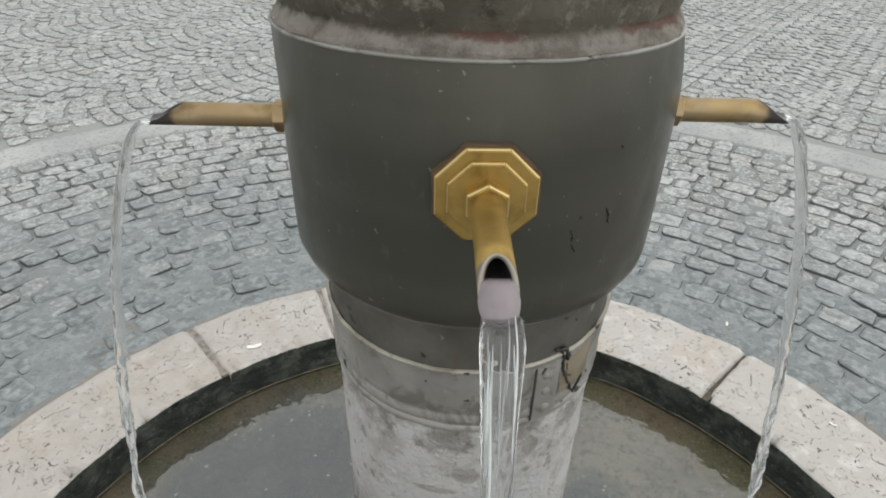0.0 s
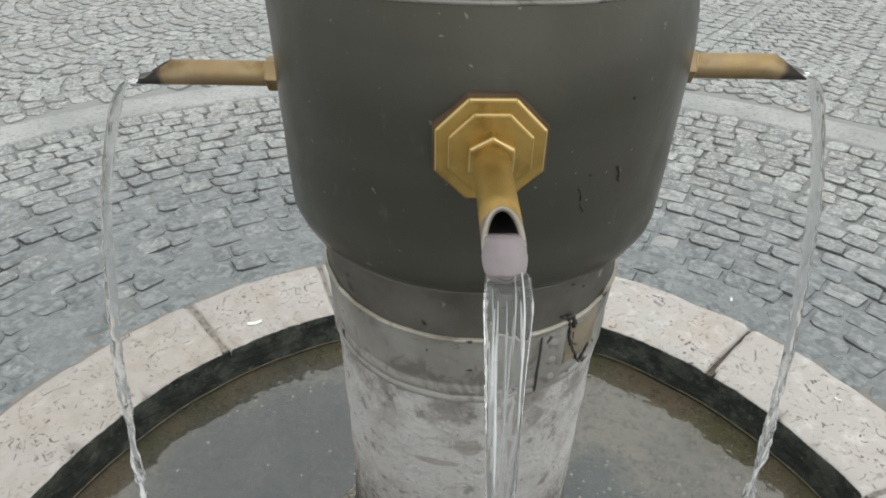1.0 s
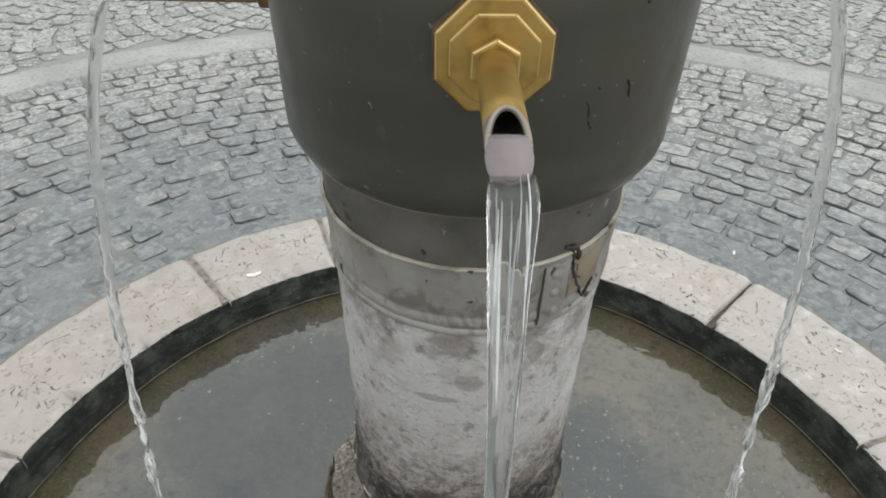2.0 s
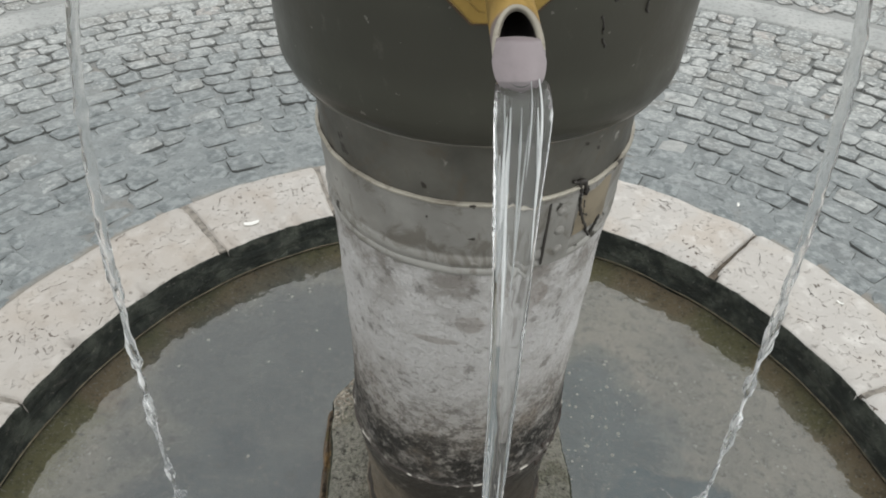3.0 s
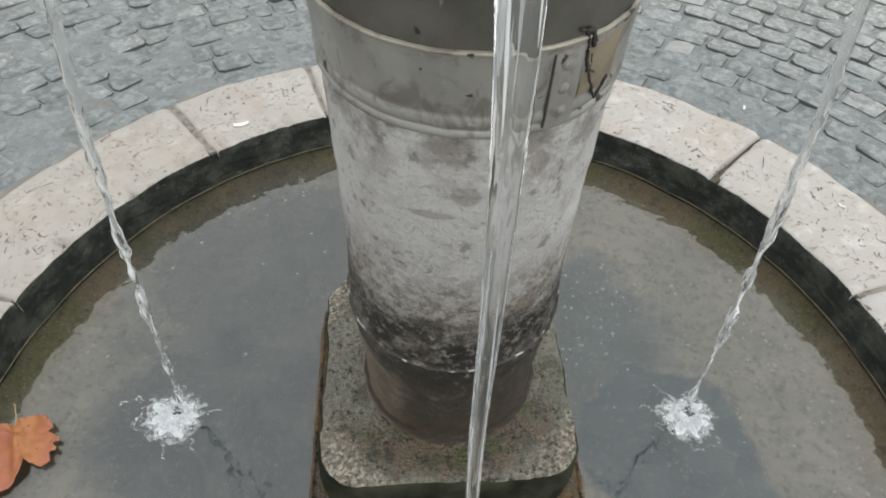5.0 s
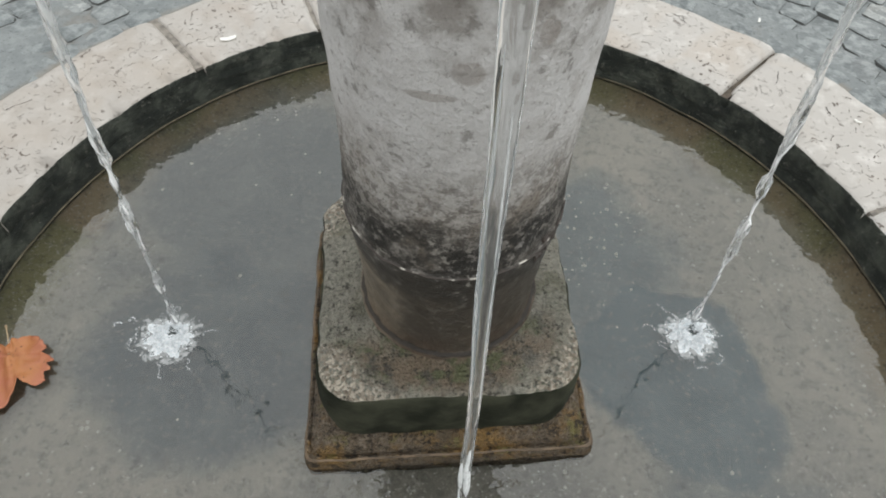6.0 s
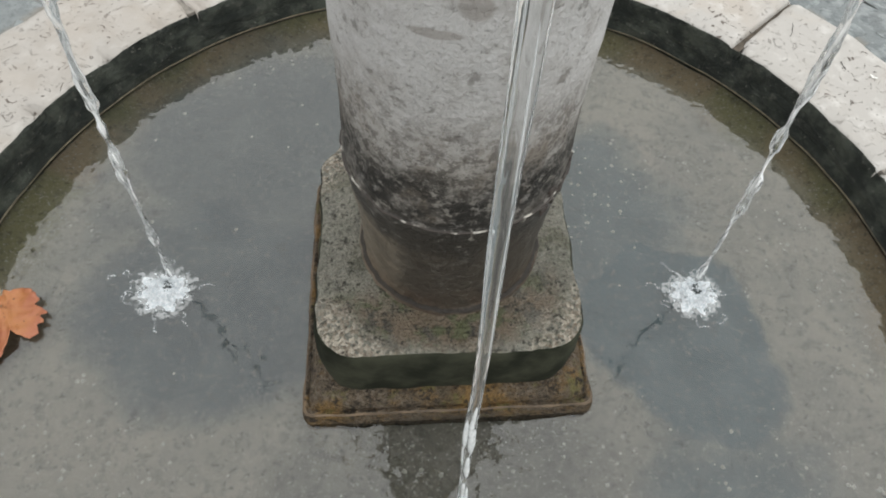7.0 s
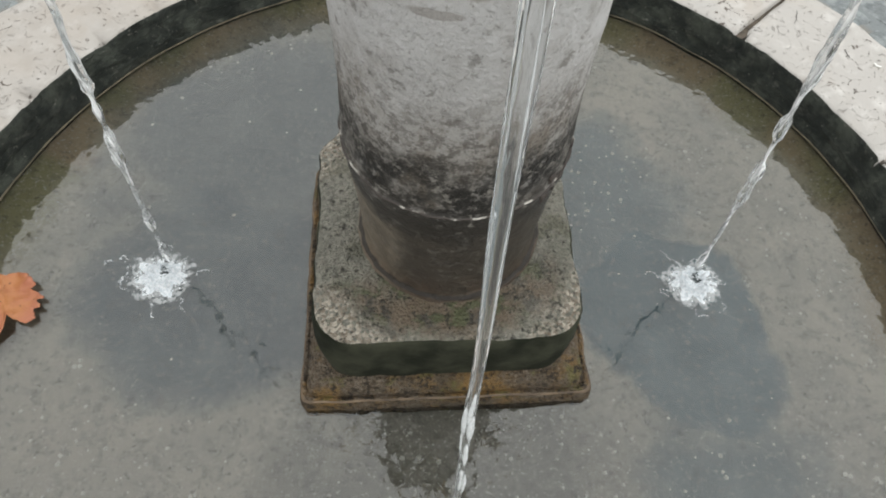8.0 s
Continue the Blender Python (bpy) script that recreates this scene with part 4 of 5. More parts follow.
crack_line([(33.5, 0.7915), (36.0, 0.789), (38.0, 0.783), (38.4, 0.772), (39.6, 0.760), (42.5, 0.748), (45.0, 0.737), (47.6, 0.7285), (50.0, 0.735), (52.5, 0.745)], 0.0017, 1)
crack_line([(36.0, 0.7905), (38.5, 0.7875), (40.5, 0.781), (40.0, 0.774)], 0.0030, 2)
for k_, pts_ in enumerate((((25.6, 0.9135), (26.2, 0.908), (26.3, 0.9035)), ((26.4, 0.902), (27.0, 0.899), (27.3, 0.896)), ((36.5, 0.921), (37.2, 0.915), (38.0, 0.9085)),
                           ((27.9, 0.9215), (28.6, 0.9205)), ((37.1, 0.963), (37.4, 0.9615)))):
    crack_line(list(pts_), 0.0009, 11.0 + k_, 0.1404, drum_part, "scratch", "short black scratch")
crack_line([(40.5, 0.770), (41.2, 0.758), (43.8, 0.752)], 0.0010, 3)
# broken lime crust hanging on the foot's ring
r_ = random.Random(21)
for k_ in range(16):
    b0, z0 = r_.uniform(46, 82), r_.uniform(0.366, 0.404)
    flake = curved_strip("lime_crust", b0, b0 + r_.uniform(2.5, 7), z0, z0 + r_.uniform(0.003, 0.009), 0.1266 if z0 < 0.384 else 0.1256, r_.uniform(0.0010, 0.0022), RINGEDGE, 0.0016)
    part("lime_crust", flake, fountain, "broken black and white lime crust", LEAN)


# ---- spouts ----
PIPE_R = 0.0094
SIDE_R = 0.0089


def spout(bearing, z, length, cut, label, rosette, swing=0.0):
    """A brass pipe standing out from the drum, its end cut slantwise into an open tongue; local x points outward."""
    m = LEAN @ Matrix.Translation((0, 0, z)) @ Matrix.Rotation(radians(bearing), 4, "Z")
    pivot = Matrix.Translation((0.14, 0, 0)) @ Matrix.Rotation(radians(swing), 4, "Z") @ Matrix.Translation((-0.14, 0, 0))
    m_pipe = m @ pivot
    tip_brass = BRASS_TIP if length > 0.24 else BRASS_TIP_SHORT
    ring, pipe_r = 36, PIPE_R if rosette else SIDE_R
    inner = pipe_r * (0.72 if rosette else 0.87)
    verts, faces, idx = [], [], []

    def end(k):
        a = 2 * math.pi * k / ring
        s = (1 - math.sin(a)) / 2          # 0 at the top, 1 at the bottom
        return length - cut + cut * (s if rosette else s ** 0.85)

    stations = [0.135, 0.15, 0.17, 0.19, 0.20]
    for r in (pipe_r, inner):
        for x in stations + [None]:
            for k in range(ring):
                a = 2 * math.pi * k / ring
                xx = x if x is not None else end(k)
                verts.append((xx, r * math.cos(a), r * math.sin(a)))
    n = len(stations) + 1
    for lay in range(2):
        for j in range(n - 1):
            for k in range(ring):
                k2 = (k + 1) % ring
                q = (lay * n + j) * ring
                f = (q + k, q + k2, q + ring + k2, q + ring + k)
                faces.append(f if lay == 1 else f[::-1])
                idx.append(lay)
    for k in range(ring):
        k2 = (k + 1) % ring
        faces.append(((n - 1) * ring + k, (2 * n - 1) * ring + k, (2 * n - 1) * ring + k2, (n - 1) * ring + k2))
        idx.append((2 if math.sin(2 * math.pi * k / ring) < -0.1 else 3) if rosette else 0)
    me = mesh_of("spout", verts, faces, [BRASS_FRONT if rosette else tip_brass, INSIDE, FILM if rosette else INSIDE, LIP], smooth=True, idx=idx)
    pipe = part("spout", me, fountain, label, m_pipe)

    def prism(name, sides, apothem, x0, x1, bev, mat, turn=0.0):
        rr = apothem / math.cos(math.pi / sides)
        vs, fs = [], []
        for x, k_ in ((x0, 1.0), (x1 - bev, 1.0), (x1, 1.0 - bev / apothem)):
            for k in range(sides):
                a = 2 * math.pi * (k + 0.5) / sides + turn
                vs.append((x, rr * k_ * math.cos(a), rr * k_ * math.sin(a)))
        for j in range(2):
            for k in range(sides):
                fs.append((j * sides + k, (j + 1) * sides + k, (j + 1) * sides + (k + 1) % sides, j * sides + (k + 1) % sides))
        fs.append(tuple(2 * sides + k for k in range(sides - 1, -1, -1)))
        bmx = bmesh.new()
        mesh = mesh_of(name, vs, fs, [mat, BRASS_GLINT], idx=[0] * sides + [0 if mat is GASKET else 1] * sides + [0])
        bmx.from_mesh(mesh)
        bmesh.ops.recalc_face_normals(bmx, faces=bmx.faces)
        bmesh.ops.bevel(bmx, geom=list(bmx.edges), offset=0.0004, segments=2, affect="EDGES")
        bmx.to_mesh(mesh)
        bmx.free()
        return mesh

    fv, ff = [], []
    if rosette:                 # the water lies in the pipe, swells out of the slanting mouth and runs over the lip
        slant = math.hypot(cut, 2 * PIPE_R)
        nx, nz = 2 * PIPE_R / slant, cut / slant
        for k in range(15):
            v = 0.40 - 1.30 * k / 14
            half = PIPE_R * max(0.42, max(0.0, 1 - abs(v) ** 3.0) ** 0.45) * (0.74 + 0.28 * min(1, k / 7))
            for q in range(9):
                u = -1 + q / 4
                swell = 0.0030 * (1 - u * u) * math.sqrt(max(0.0, 1 - v * v)) * min(1, k / 4) + 0.0005 - 0.004 * max(0, 1 - k / 2)
                fv.append((length - cut + cut * (1 - v) / 2 + nx * swell, u * half, PIPE_R * v + nz * swell))
    else:
        for k in range(9):
            x0 = length - cut - 0.006
            x = x0 + (length - 0.001 - x0) * k / 8
            for q in range(9):
                u = -1 + q / 4
                lvl = -0.16 - 0.50 * (k / 8) ** 1.5
                half = inner * math.sqrt(max(0.05, 1 - lvl * lvl)) * 1.02
                fv.append((x, u * half, inner * lvl + 0.0012 * u * u))
    for k in range(len(fv) // 9 - 1):
        for q in range(8):
            a_ = k * 9 + q
            ff.append((a_, a_ + 9, a_ + 10, a_ + 1))
    part("water_film", mesh_of("water_film", fv, ff, FILM if rosette else INSIDE, smooth=True), pipe, "sheet of water lying in the pipe mouth")
    part("nut", prism("nut", 6, 0.0118 if rosette else 0.0108, 0.13, 0.1555 if rosette else 0.1515, 0.0012, BRASS if rosette else BRASS_DULL, 0.0 if rosette else math.pi / 6), pipe, "hexagonal brass nut")
    if not rosette:
        part("washer", prism("washer", 20, 0.0122, 0.13, 0.1428, 0.0008, BRASS_DULL), pipe, "thin round brass washer")
    if rosette:
        part("rosette_gasket", prism("rosette_gasket", 8, 0.0303, 0.128, 0.1428, 0.0006, GASKET), pipe, "dark grimy edge behind the rosette")
        part("rosette", prism("rosette", 8, 0.0290, 0.128, 0.1445, 0.0012, BRASS), pipe, "octagonal brass rosette plate")
        part("rosette_step", prism("rosette_step", 8, 0.0222, 0.14, 0.1472, 0.001, BRASS), pipe, "raised inner octagon")
    return pipe


spout(-90 + 3.2, 0.9435, 0.242, 0.031, "front brass spout with octagonal rosette", True, 0.8)
spout(180 + 2.4, 0.9275, 0.2485, 0.030, "brass spout pipe with black tarnished mouth", False)
spout(2.4, 0.9390, 0.234, 0.028, "brass spout pipe with black tarnished mouth", False)


# ---- falling water and foam ----
RING = 26


def jet(bearing, z, start, reach, width, seed, name_label, mat, aside=0.0, broad=False, turn=0.0):
    """Water that leaves a spout at the distance start and falls into the basin."""
    m = LEAN @ Matrix.Rotation(radians(bearing), 4, "Z")
    out = m.to_3x3() @ Vector((1, 0, 0))
    out.z = 0
    out.normalize()
    side = Vector((-out.y, out.x, 0))
    m = Matrix.Translation(side * aside) @ m
    p0 = m @ Vector((start - 0.006, 0, z - 0.0072))
    along = out.copy()
    out = Matrix.Rotation(radians(turn), 3, "Z") @ out
    side = Vector((-out.y, out.x, 0))
    path, radii, flat = [], [], []
    if broad:                       # the sheet of water running out of the pipe's mouth
        for k in range(3):
            path.append(p0 - along * (0.009 - 0.003 * k) + Vector((0, 0, -0.0004)))
            radii.append([0.0068 + 0.0005 * k] * RING)
            flat.append(0.20)
    drop = p0.z + 0.003
    n = 240
    for i in range(n + 1):
        s = i / n
        d = drop * s ** 1.25
        x = reach * math.sqrt(d) - 0.012 * (1 - math.exp(-d / 0.02)) + 0.006 * min(1, d / 0.002)
        sway = 0.0030 * noise.noise(Vector((d * 8, seed, 0))) * min(1, d * 3)
        q_ = d / drop
        if not broad:
            sway += 0.0016 * noise.noise(Vector((d * 30, seed, 4))) * min(1, q_ * 2)
        path.append(p0 + out * x + side * sway - Vector((0, 0, d)))
        if broad:
            w = width * (0.31 + 0.69 * math.exp(-d / 0.105)) * (1 - 0.50 * q_) * min(1, 0.95 + d / 0.03)
            lump = 1 + 0.9 * max(0, q_ - 0.30) * noise.noise(Vector((d * 17, seed * 3.1, 5))) + 0.9 * max(0, q_ - 0.40) * noise.noise(Vector((d * 48, seed, 2)))
            turned, lobes, deep = d * 7, 3.2, 0.14 + 0.34 * min(1, max(0, q_ - 0.25) / 0.5)
        else:
            # it holds together at first, then gathers into a chain of long beads
            b_ = min(1, max(0, (noise.noise(Vector((d * 15 + 2.0 * noise.noise(Vector((d * 4, seed, 8))), seed * 3.1, 5))) + 0.22) / 0.40))
            chain = min(1, max(0, (q_ - 0.30) / 0.30))
            w = width * min(1, 0.62 + 0.04 * i) * (1 - 0.12 * min(1, q_ * 2))
            w *= (1 - chain) + chain * (0.42 + 0.76 * b_ * b_ * (3 - 2 * b_))
            lump = 1 + 0.22 * noise.noise(Vector((d * 60, seed, 7)))
            turned, lobes, deep = d * 20, 1.8, 0.30 + 0.25 * chain
        row = []
        for q in range(RING):
            a = 2 * math.pi * q / RING + turned
            fold = deep * noise.noise(Vector((math.cos(a) * lobes, math.sin(a) * lobes, d * (5 + 9 * q_ if broad else 34) + seed)))
            row.append(max(w * 0.2, w * max(0.35, lump) * (1 + fold)))
        radii.append(row)
        flat.append((0.24 if broad else 0.42) + (0.5 if broad else 0.4) * min(1, d / 0.25))
    v, f = sweep(path, radii, RING, flat, side)
    ob = new("water_jet", mesh_of("water_jet", v, f, mat, smooth=True))
    tagged(ob, name_label, "water jet", "jets of the fountain")
    r_ = random.Random(seed)
    for q in range(54 if broad else 9):         # thin ridges and threads along the surface: the water's streak highlights made as shapes
        lo = (r_.randrange(1, 8) if q < 9 else r_.randrange(8, 75) if q < 17 else r_.randrange(95, 232)) if broad else r_.randrange(90, 215)
        ln = (r_.randrange(9, 26) if q < 17 else r_.randrange(4, 10)) if broad else r_.randrange(8, 20)
        g, spin, off = r_.uniform(0.3, 2.85), r_.uniform(-0.02, 0.02), r_.uniform(0.75, 1.0)
        thick = (r_.uniform(0.0003, 0.0007) if q < 17 else r_.uniform(0.0008, 0.0019)) if broad else r_.uniform(0.0010, 0.0020)
        pts, rd = [], []
        hi = min(lo + ln, len(path) - 2)
        for t in range(lo, hi):
            at = ((g + (t - lo) * spin) % (2 * math.pi)) / (2 * math.pi) * RING
            k = int(at) % RING
            skin = v[t * RING + k].lerp(v[t * RING + (k + 1) % RING], at - int(at))
            pts.append(path[t].lerp(skin, off))
            rd.append(thick * max(0.08, math.sin(math.pi * (t - lo + 0.5) / (hi - lo))) ** 0.6 * (1 + 0.5 * noise.noise(Vector((t * 0.35, q, seed)))))
        if len(pts) > 4:
            v_, f_ = sweep(pts, rd, 8, None, side)
            part("glint_strand", mesh_of("glint_strand", v_, f_, CLOUDY if q % 2 or q > 20 else CLEARISH, smooth=True), ob)
    return path[-1], ob


def ico_template():
    b = bmesh.new()
    bmesh.ops.create_icosphere(b, subdivisions=1, radius=1.0)
    vs = [v.co.copy() for v in b.verts]
    fs = [tuple(v.index for v in f.verts) for f in b.faces]
    b.free()
    return vs, fs


IV, IF = ico_template()


def foam(center, radius, seed, drift=()):
    """A lacy, churned patch of foam with a hollow where the jet goes in, ragged froth round it and torn-off curls."""
    r_ = random.Random(seed)
    v, f, idx = [], [], []
    na, nr = 150, 34
    keep = {}
    for j in range(nr + 1):
        q = j / nr
        for k in range(na):
            a = 2 * math.pi * (k + 0.5 * (j % 2)) / na
            lim = radius * (1.05 + 0.24 * noise.fractal(Vector((math.cos(a) * 1.7, math.sin(a) * 1.7, seed * 3.0)), 1.0, 2.0, 3)
                            + 0.13 * noise.noise(Vector((math.cos(a) * 6, math.sin(a) * 6, seed))))
            d = lim * (0.02 + 0.98 * q)
            x, y = d * math.cos(a), 0.84 * d * math.sin(a)
            n1 = noise.fractal(Vector((x * 150, y * 150, seed)), 0.8, 2.0, 4)
            churn = math.exp(-((q - 0.38) / 0.28) ** 2)
            h = 0.0006 + (0.0015 + 0.0075 * max(0, 0.35 + n1)) * churn
            pit = math.hypot(x - 0.10 * radius, y - 0.18 * radius) / radius
            keep[(j, k)] = n1 > -0.95 + 1.75 * max(0, q - 0.45) and pit > 0.13 + 0.16 * n1
            v.append(Vector((center.x + x, center.y + y, h)))
    for j in range(nr):
        for k in range(na):
            k2 = (k + 1) % na
            if keep[(j, k)] and keep[(j + 1, k2)]:
                f.append((j * na + k, (j + 1) * na + k, (j + 1) * na + k2, j * na + k2))
                idx.append(1 if j / nr > 0.66 + 0.12 * math.sin(k * 0.31 + seed) else 0)

    def bubble(x, y, z, s, kind=0):
        b = len(v)
        v.extend(Vector((x + p.x * s, y + p.y * s, z + p.z * s * 0.7)) for p in IV)
        f.extend(tuple(b + q for q in t) for t in IF)
        idx.extend([kind] * len(IF))

    for k in range(900):
        a = r_.uniform(0, 2 * math.pi)
        d = radius * abs(r_.gauss(0.55, 0.26))
        if d < 0.24 * radius:
            continue
        bubble(center.x + d * math.cos(a), center.y + 0.84 * d * math.sin(a), 0.0008 + 0.004 * r_.random() * max(0, 1 - d / radius), r_.choice((0.0005, 0.0007, 0.0009, 0.0012, 0.0017)), 0 if d < 0.85 * radius else 1)
    curls = [(ox, oy, spread) for ox, oy, spread in drift] + [(radius * 1.12 * math.cos(q * 0.9 + seed), radius * 0.95 * math.sin(q * 0.9 + seed), 0.010) for q in range(7)]
    for ox, oy, spread in curls:
        a, x, y = r_.uniform(0, 6), center.x + ox, center.y + oy
        for k in range(26):
            a += r_.uniform(-0.7, 0.7)
            x, y = x + spread * 0.13 * math.cos(a), y + spread * 0.13 * math.sin(a)
            bubble(x + r_.gauss(0, 0.0006), y + r_.gauss(0, 0.0006), 0.0007, r_.choice((0.0005, 0.0008, 0.0011)), k % 2)
    tagged(new("splash_foam", mesh_of("splash_foam", v, f, [FOAM, CLEARISH], smooth=True, idx=idx)), "white bubbling foam where the jet meets the water", "foam", kind="stuff")


jet(180 + 2.4, 0.9275, 0.2485, 0.226, 0.0062, 1.0, "thin clear jet breaking into beads, falling from side spout", JET_THIN, -0.0017, False, -11.0)
jet(2.4, 0.9390, 0.234, 0.220, 0.0062, 2.0, "thin clear jet breaking into beads, falling from side spout", JET_THIN, 0.0065, False, 18.5)
end_f, _ = jet(-90 + 3.2, 0.9435, 0.243, 0.217, 0.0098, 3.0, "broad clear rope of water falling from front spout", JET, 0.0024, True, -2.9)
foam(Vector((-0.455, -0.009, 0)), 0.050, 1, ((-0.062, 0.026, 0.007), (-0.094, 0.014, 0.006), (-0.066, -0.020, 0.010)))
foam(Vector((0.407, 0.055, 0)), 0.048, 2, ((0.046, 0.024, 0.011), (0.056, 0.006, 0.008)))
foam(end_f, 0.046, 3)


# ---- fallen leaf ----
def leaf_mesh():
    """A crumpled lobed blade; the stem joins at the origin and the midrib runs along x. Bearings and reach in degrees and metres."""
    rim = [(180, 0.010), (145, 0.028), (112, 0.046), (96, 0.056), (86, 0.062), (76, 0.066), (71, 0.058), (64, 0.074), (58, 0.088), (54, 0.078), (47, 0.092), (42, 0.084), (35, 0.098), (27, 0.096), (20, 0.078), (15, 0.064), (6, 0.084), (-8, 0.106),
           (-22, 0.116), (-38, 0.110), (-50, 0.086), (-58, 0.078), (-70, 0.096), (-85, 0.100), (-100, 0.084), (-115, 0.056), (-145, 0.028)]
    edge = []
    for (a, r), (a2, r2) in zip(rim, rim[1:] + [(-180, 0.010)]):
        for k in range(6):
            t = k / 6
            e = t * t * (3 - 2 * t)
            edge.append((a + (a2 - a) * t, (r + (r2 - r) * e) * (1 + 0.05 * noise.noise(Vector((a * 0.35 + k * 0.9, 2.0, 0))))))
    verts, faces = [Vector((0, 0, 0.002))], []
    rings = 12
    for j in range(1, rings + 1):
        q = j / rings
        for a, r in edge:
            x, y = r * q * math.cos(radians(a)), r * q * math.sin(radians(a))
            crease = 0.008 * math.exp(-(y / 0.007) ** 2) * (1 - q) + 0.005 * math.exp(-((y - 0.014 - 0.1 * x) / 0.004) ** 2) * math.exp(-x * 30)
            rib = 0.0022 * abs(math.sin(radians(a * 4.2))) * q
            z = 0.002 + crease - rib + 0.010 * noise.noise(Vector((x * 26, y * 26, 2))) * q + 0.004 * noise.noise(Vector((x * 70, y * 70, 5))) + 0.009 * q * q
            verts.append(Vector((x, y, max(0.0008, z))))
    n = len(edge)
    for k in range(n):
        faces.append((0, 1 + k, 1 + (k + 1) % n))
    for j in range(rings - 1):
        for k in range(n):
            a, b = 1 + j * n + k, 1 + j * n + (k + 1) % n
            faces.append((a, a + n, b + n, b))
    return mesh_of("blade", verts, faces, LEAF, smooth=True)


leaf = tagged(new("maple_leaf"), "dry crumpled orange-brown maple leaf floating in the basin", "leaf")
leaf.matrix_basis = pose(-0.697, -0.058, 0.001, 0, 0, -63) @ Matrix.Scale(0.9, 4)
blade = part("blade", leaf_mesh(), leaf)
thick = blade.modifiers.new("thick", "SOLIDIFY")
thick.thickness = 0.0009
sv, sf = sweep([Vector((0.004 - 0.0125 * k, 0.0006 * k * (5 - k) * 0.5, 0.0045 + 0.0012 * k)) for k in range(6)], [0.0013] * 5 + [0.0024], 8, None, (0, 0, 1))
part("stem", mesh_of("stem", sv, sf, STEM, smooth=True), leaf, "thin pale leaf stem")


# scraps on the rim
def scrap(x, y, size, turn, seed, label, z=RIM_TOP):
    r_ = random.Random(seed)
    vs, fs = [], []
    for j in range(4):
        for k in range(7):
            u, w = k / 6 - 0.5, j / 3 - 0.5
            taper = 1 - 1.2 * u * u
            vs.append((u * size, w * size * 0.36 * taper + size * 0.25 * u * u, 0.002 + 0.0035 * abs(u) + r_.uniform(0, 0.001)))
    for j in range(3):
        for k in range(6):
            fs.append((j * 7 + k, j * 7 + k + 1, j * 7 + k + 8, j * 7 + k + 7))
    ob = new("paper_scrap", mesh_of("paper_scrap", vs, fs, FLAKE))
    ob.matrix_basis = pose(x, y, z, 0, 0, turn)
    md = ob.modifiers.new("thick", "SOLIDIFY")
    md.thickness = 0.0012
    tagged(ob, label, "scrap")


scrap(-0.506, 0.655, 0.034, 24, 1, "small white scrap on the limestone rim")
scrap(0.782, 0.506, 0.014, -40, 2, "tiny white scrap on the limestone rim")
scrap(0.680, 0.857, 0.016, 70, 3, "small white scrap lying on the damp paving", GROUND + 0.004)


# ---- paving: rings of setts, a pale band, then fans of setts ----
def sett_shapes(n):
    """Unit setts: an uneven rounded block, top at 0."""
    r_ = random.Random(11)
    out = []
    for _ in range(n):
        loop = []
        for q, (sx, sy) in enumerate(((1, -1), (1, 1), (-1, 1), (-1, -1))):
            jx, jy = r_.uniform(-0.085, 0.02), r_.uniform(-0.085, 0.02)
            c = r_.uniform(0.05, 0.20)
            px, py = sx * (0.5 + jx), sy * (0.5 + jy)
            a, b = (px, py - sy * c * r_.uniform(0.7, 1.5)), (px - sx * c * r_.uniform(0.7, 1.5), py)
            loop += [a, b] if sx * sy > 0 else [b, a]
        tilt = (r_.uniform(-0.06, 0.06), r_.uniform(-0.06, 0.06))
        vs = []
        for z, k in ((-0.5, 1.0), (-0.07, 1.0), (-0.02, 0.965), (0.018, 0.84)):
            vs += [(x * k, y * k, z + (tilt[0] * x + tilt[1] * y if z > -0.3 else 0) + (r_.uniform(-0.03, 0.03) if z > -0.3 else 0)) for x, y in loop]
        vs.append((0, 0, 0.035))
        fs = []
        for j in range(3):
            for k in range(8):
                fs.append((j * 8 + k, j * 8 + (k + 1) % 8, (j + 1) * 8 + (k + 1) % 8, (j + 1) * 8 + k))
        fs += [(24 + k, 24 + (k + 1) % 8, 32) for k in range(8)]
        out.append((np.array(vs), fs))
    return out


SHAPES = sett_shapes(24)
placed = []          # (x, y, z, turn, along, across, shape)
r_ = random.Random(3)
edges = [1.012]
while edges[-1] < 2.33:
    edges.append(edges[-1] + r_.uniform(0.068, 0.084))
edges[-1] = 2.392
for j in range(len(edges) - 1):
    r0, r1 = edges[j], edges[j + 1]
    rm, a = (r0 + r1) / 2, r_.uniform(0, 0.1)
    stop = a + 2 * math.pi
    while a < stop - 0.03 / rm:
        w = r_.uniform(0.064, 0.122)
        if (stop - a) * rm < w + 0.06:
            w = (stop - a) * rm
        b = a + w / rm
        mid = (a + b) / 2
        wav = 0.008 * noise.noise(Vector((math.cos(mid) * 3, math.sin(mid) * 3, j * 0.3)))
        placed.append(((rm + wav) * math.cos(mid), (rm + wav) * math.sin(mid), GROUND + r_.uniform(-0.003, 0.0025), mid + math.pi / 2 + r_.uniform(-0.03, 0.03),
                       w - r_.uniform(-0.001, 0.004), (r1 - r0) - r_.uniform(-0.001, 0.005), r_.randrange(24)))
        a = b

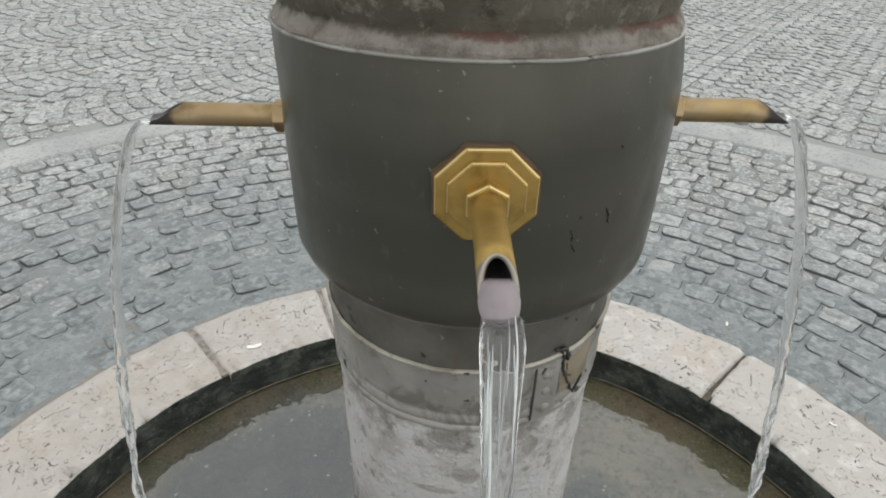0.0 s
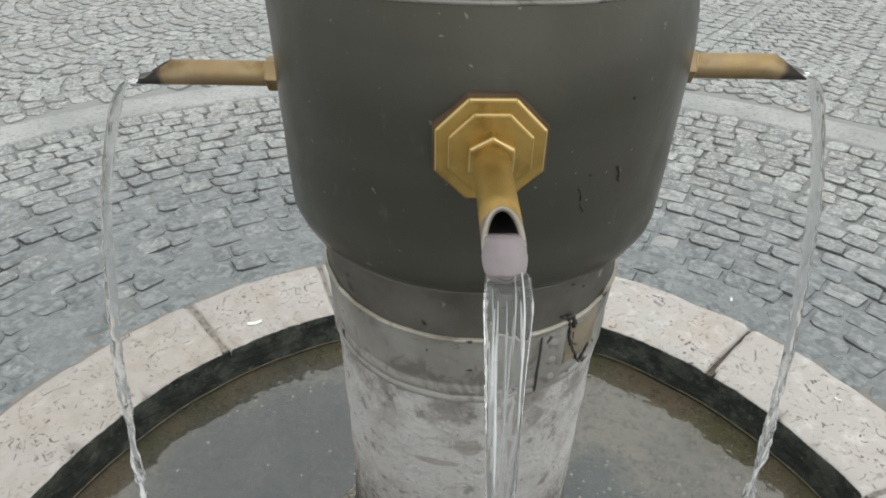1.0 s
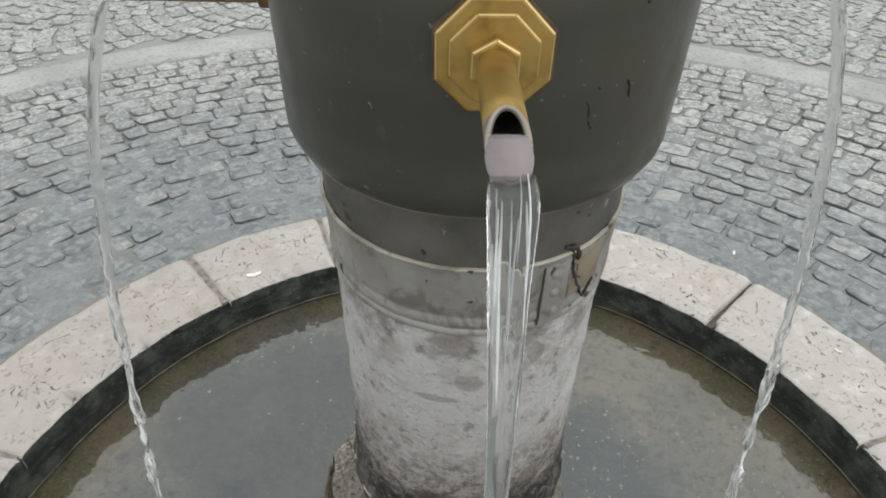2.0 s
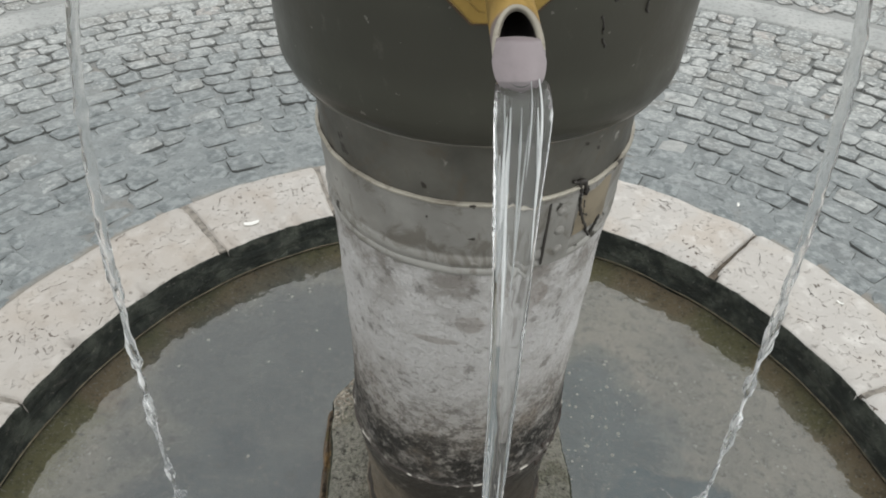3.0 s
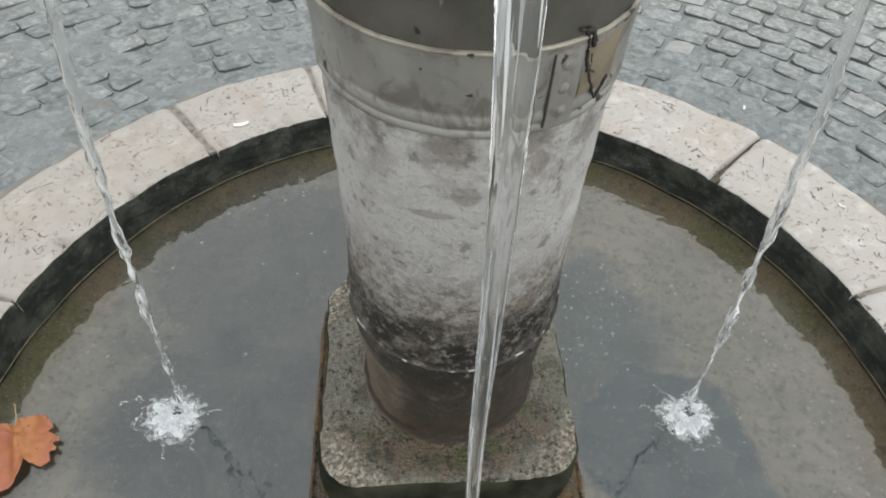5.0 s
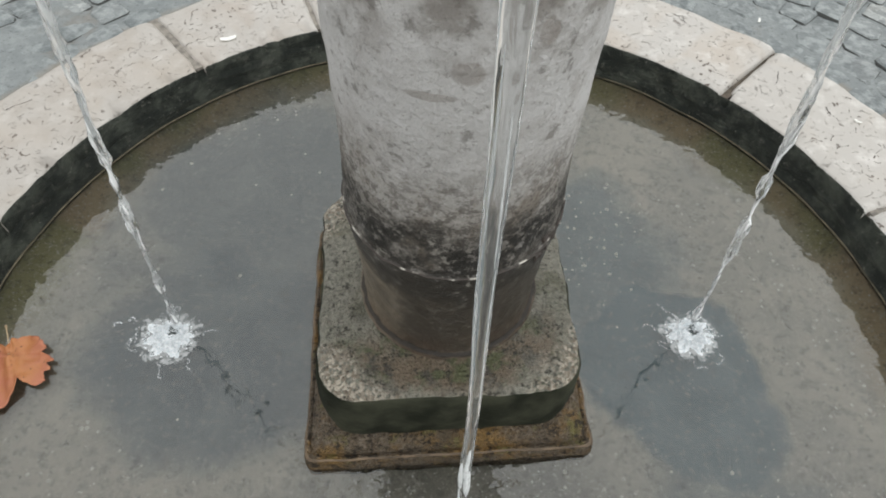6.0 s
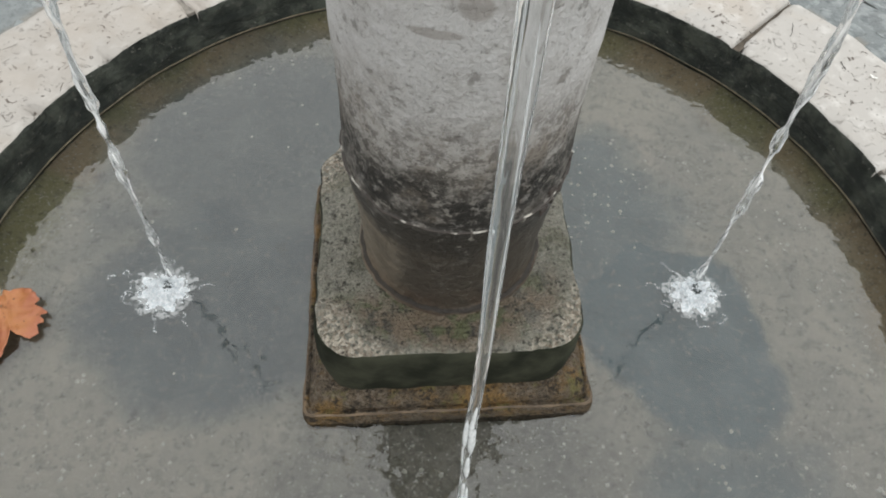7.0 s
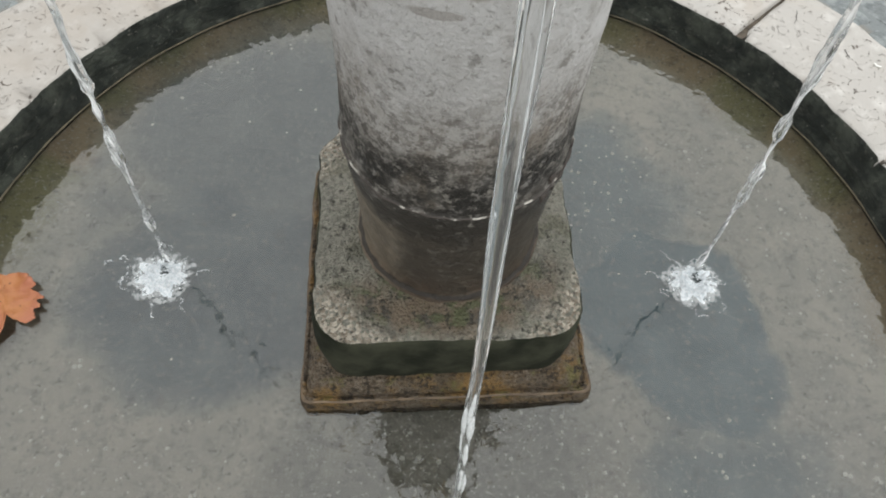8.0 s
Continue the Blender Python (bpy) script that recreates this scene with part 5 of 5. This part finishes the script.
# fans: columns of concentric quarter arcs
FAN_W, FAN_TURN, PITCH = 0.90, radians(146), 0.093
fan_r = FAN_W / math.sqrt(2)
ct, st = math.cos(FAN_TURN), math.sin(FAN_TURN)
for col in range(-12, 12):
    for row in range(-130, 110):
        uc, vc = col * FAN_W - 0.17, row * PITCH
        n = 11
        for k in range(n):
            th = radians(45 + 90 * (k + 0.5) / n)
            u, v = uc + fan_r * math.cos(th), vc + fan_r * math.sin(th)
            x, y = u * ct - v * st, u * st + v * ct
            d = math.hypot(x, y)
            if d < 2.655 or d > 8.0 or (y < -1 and d > 5) or y < -4:
                continue
            placed.append((x + r_.uniform(-0.005, 0.005), y + r_.uniform(-0.005, 0.005), GROUND + r_.uniform(-0.003, 0.003), th + math.pi / 2 + FAN_TURN + r_.uniform(-0.09, 0.09),
                           fan_r * radians(90 / n) - 0.0012, PITCH * math.sin(th) - 0.0014, r_.randrange(24)))

pavement = tagged(new("pavement"), "grey granite sett paving round the fountain", "paving", kind="structure")
band_r = [2.398, 2.403, 2.42, 2.47, 2.52, 2.57, 2.602, 2.607]
band_h = [0.04, 0.0625, 0.065, 0.0655, 0.0655, 0.065, 0.0625, 0.04]
part("stone_band", ring_sheet("stone_band", band_r, band_h, 240, BAND), pavement, "pale flat stone band")

near = sorted(range(len(placed)), key=lambda i: math.hypot(placed[i][0] * 0.85, placed[i][1] - 1.15))[:300]
single = set(near)
DEPTH = 0.07
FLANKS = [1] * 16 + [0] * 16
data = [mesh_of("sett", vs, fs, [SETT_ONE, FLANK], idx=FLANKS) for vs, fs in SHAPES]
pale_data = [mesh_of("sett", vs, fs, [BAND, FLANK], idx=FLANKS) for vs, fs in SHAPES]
for i in near:
    x, y, z, turn, w, d, s = placed[i]
    pale = any(math.hypot(x - px, y - py) < rr for px, py, rr in ((1.135, 1.164, 0.05), (0.564, 1.157, 0.04)))
    part("sett", pale_data[s] if pale else data[s], pavement, "pale whitish sett" if pale else "", Matrix.Translation((x, y, z)) @ Matrix.Rotation(turn, 4, "Z") @ Matrix.Diagonal((w, d, DEPTH, 1)))
allv, allf, off = [], [], 0
for i, (x, y, z, turn, w, d, s) in enumerate(placed):
    if i in single:
        continue
    vs, fs = SHAPES[s]
    c, sn = math.cos(turn), math.sin(turn)
    vx, vy = vs[:, 0] * w, vs[:, 1] * d
    allv.append(np.stack([x + vx * c - vy * sn, y + vx * sn + vy * c, z + vs[:, 2] * DEPTH], 1))
    allf += [tuple(q + off for q in f) for f in fs]
    off += len(vs)
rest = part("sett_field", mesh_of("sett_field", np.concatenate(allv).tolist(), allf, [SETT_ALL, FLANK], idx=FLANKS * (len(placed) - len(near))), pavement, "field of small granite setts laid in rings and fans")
rest["kind"] = "stuff"
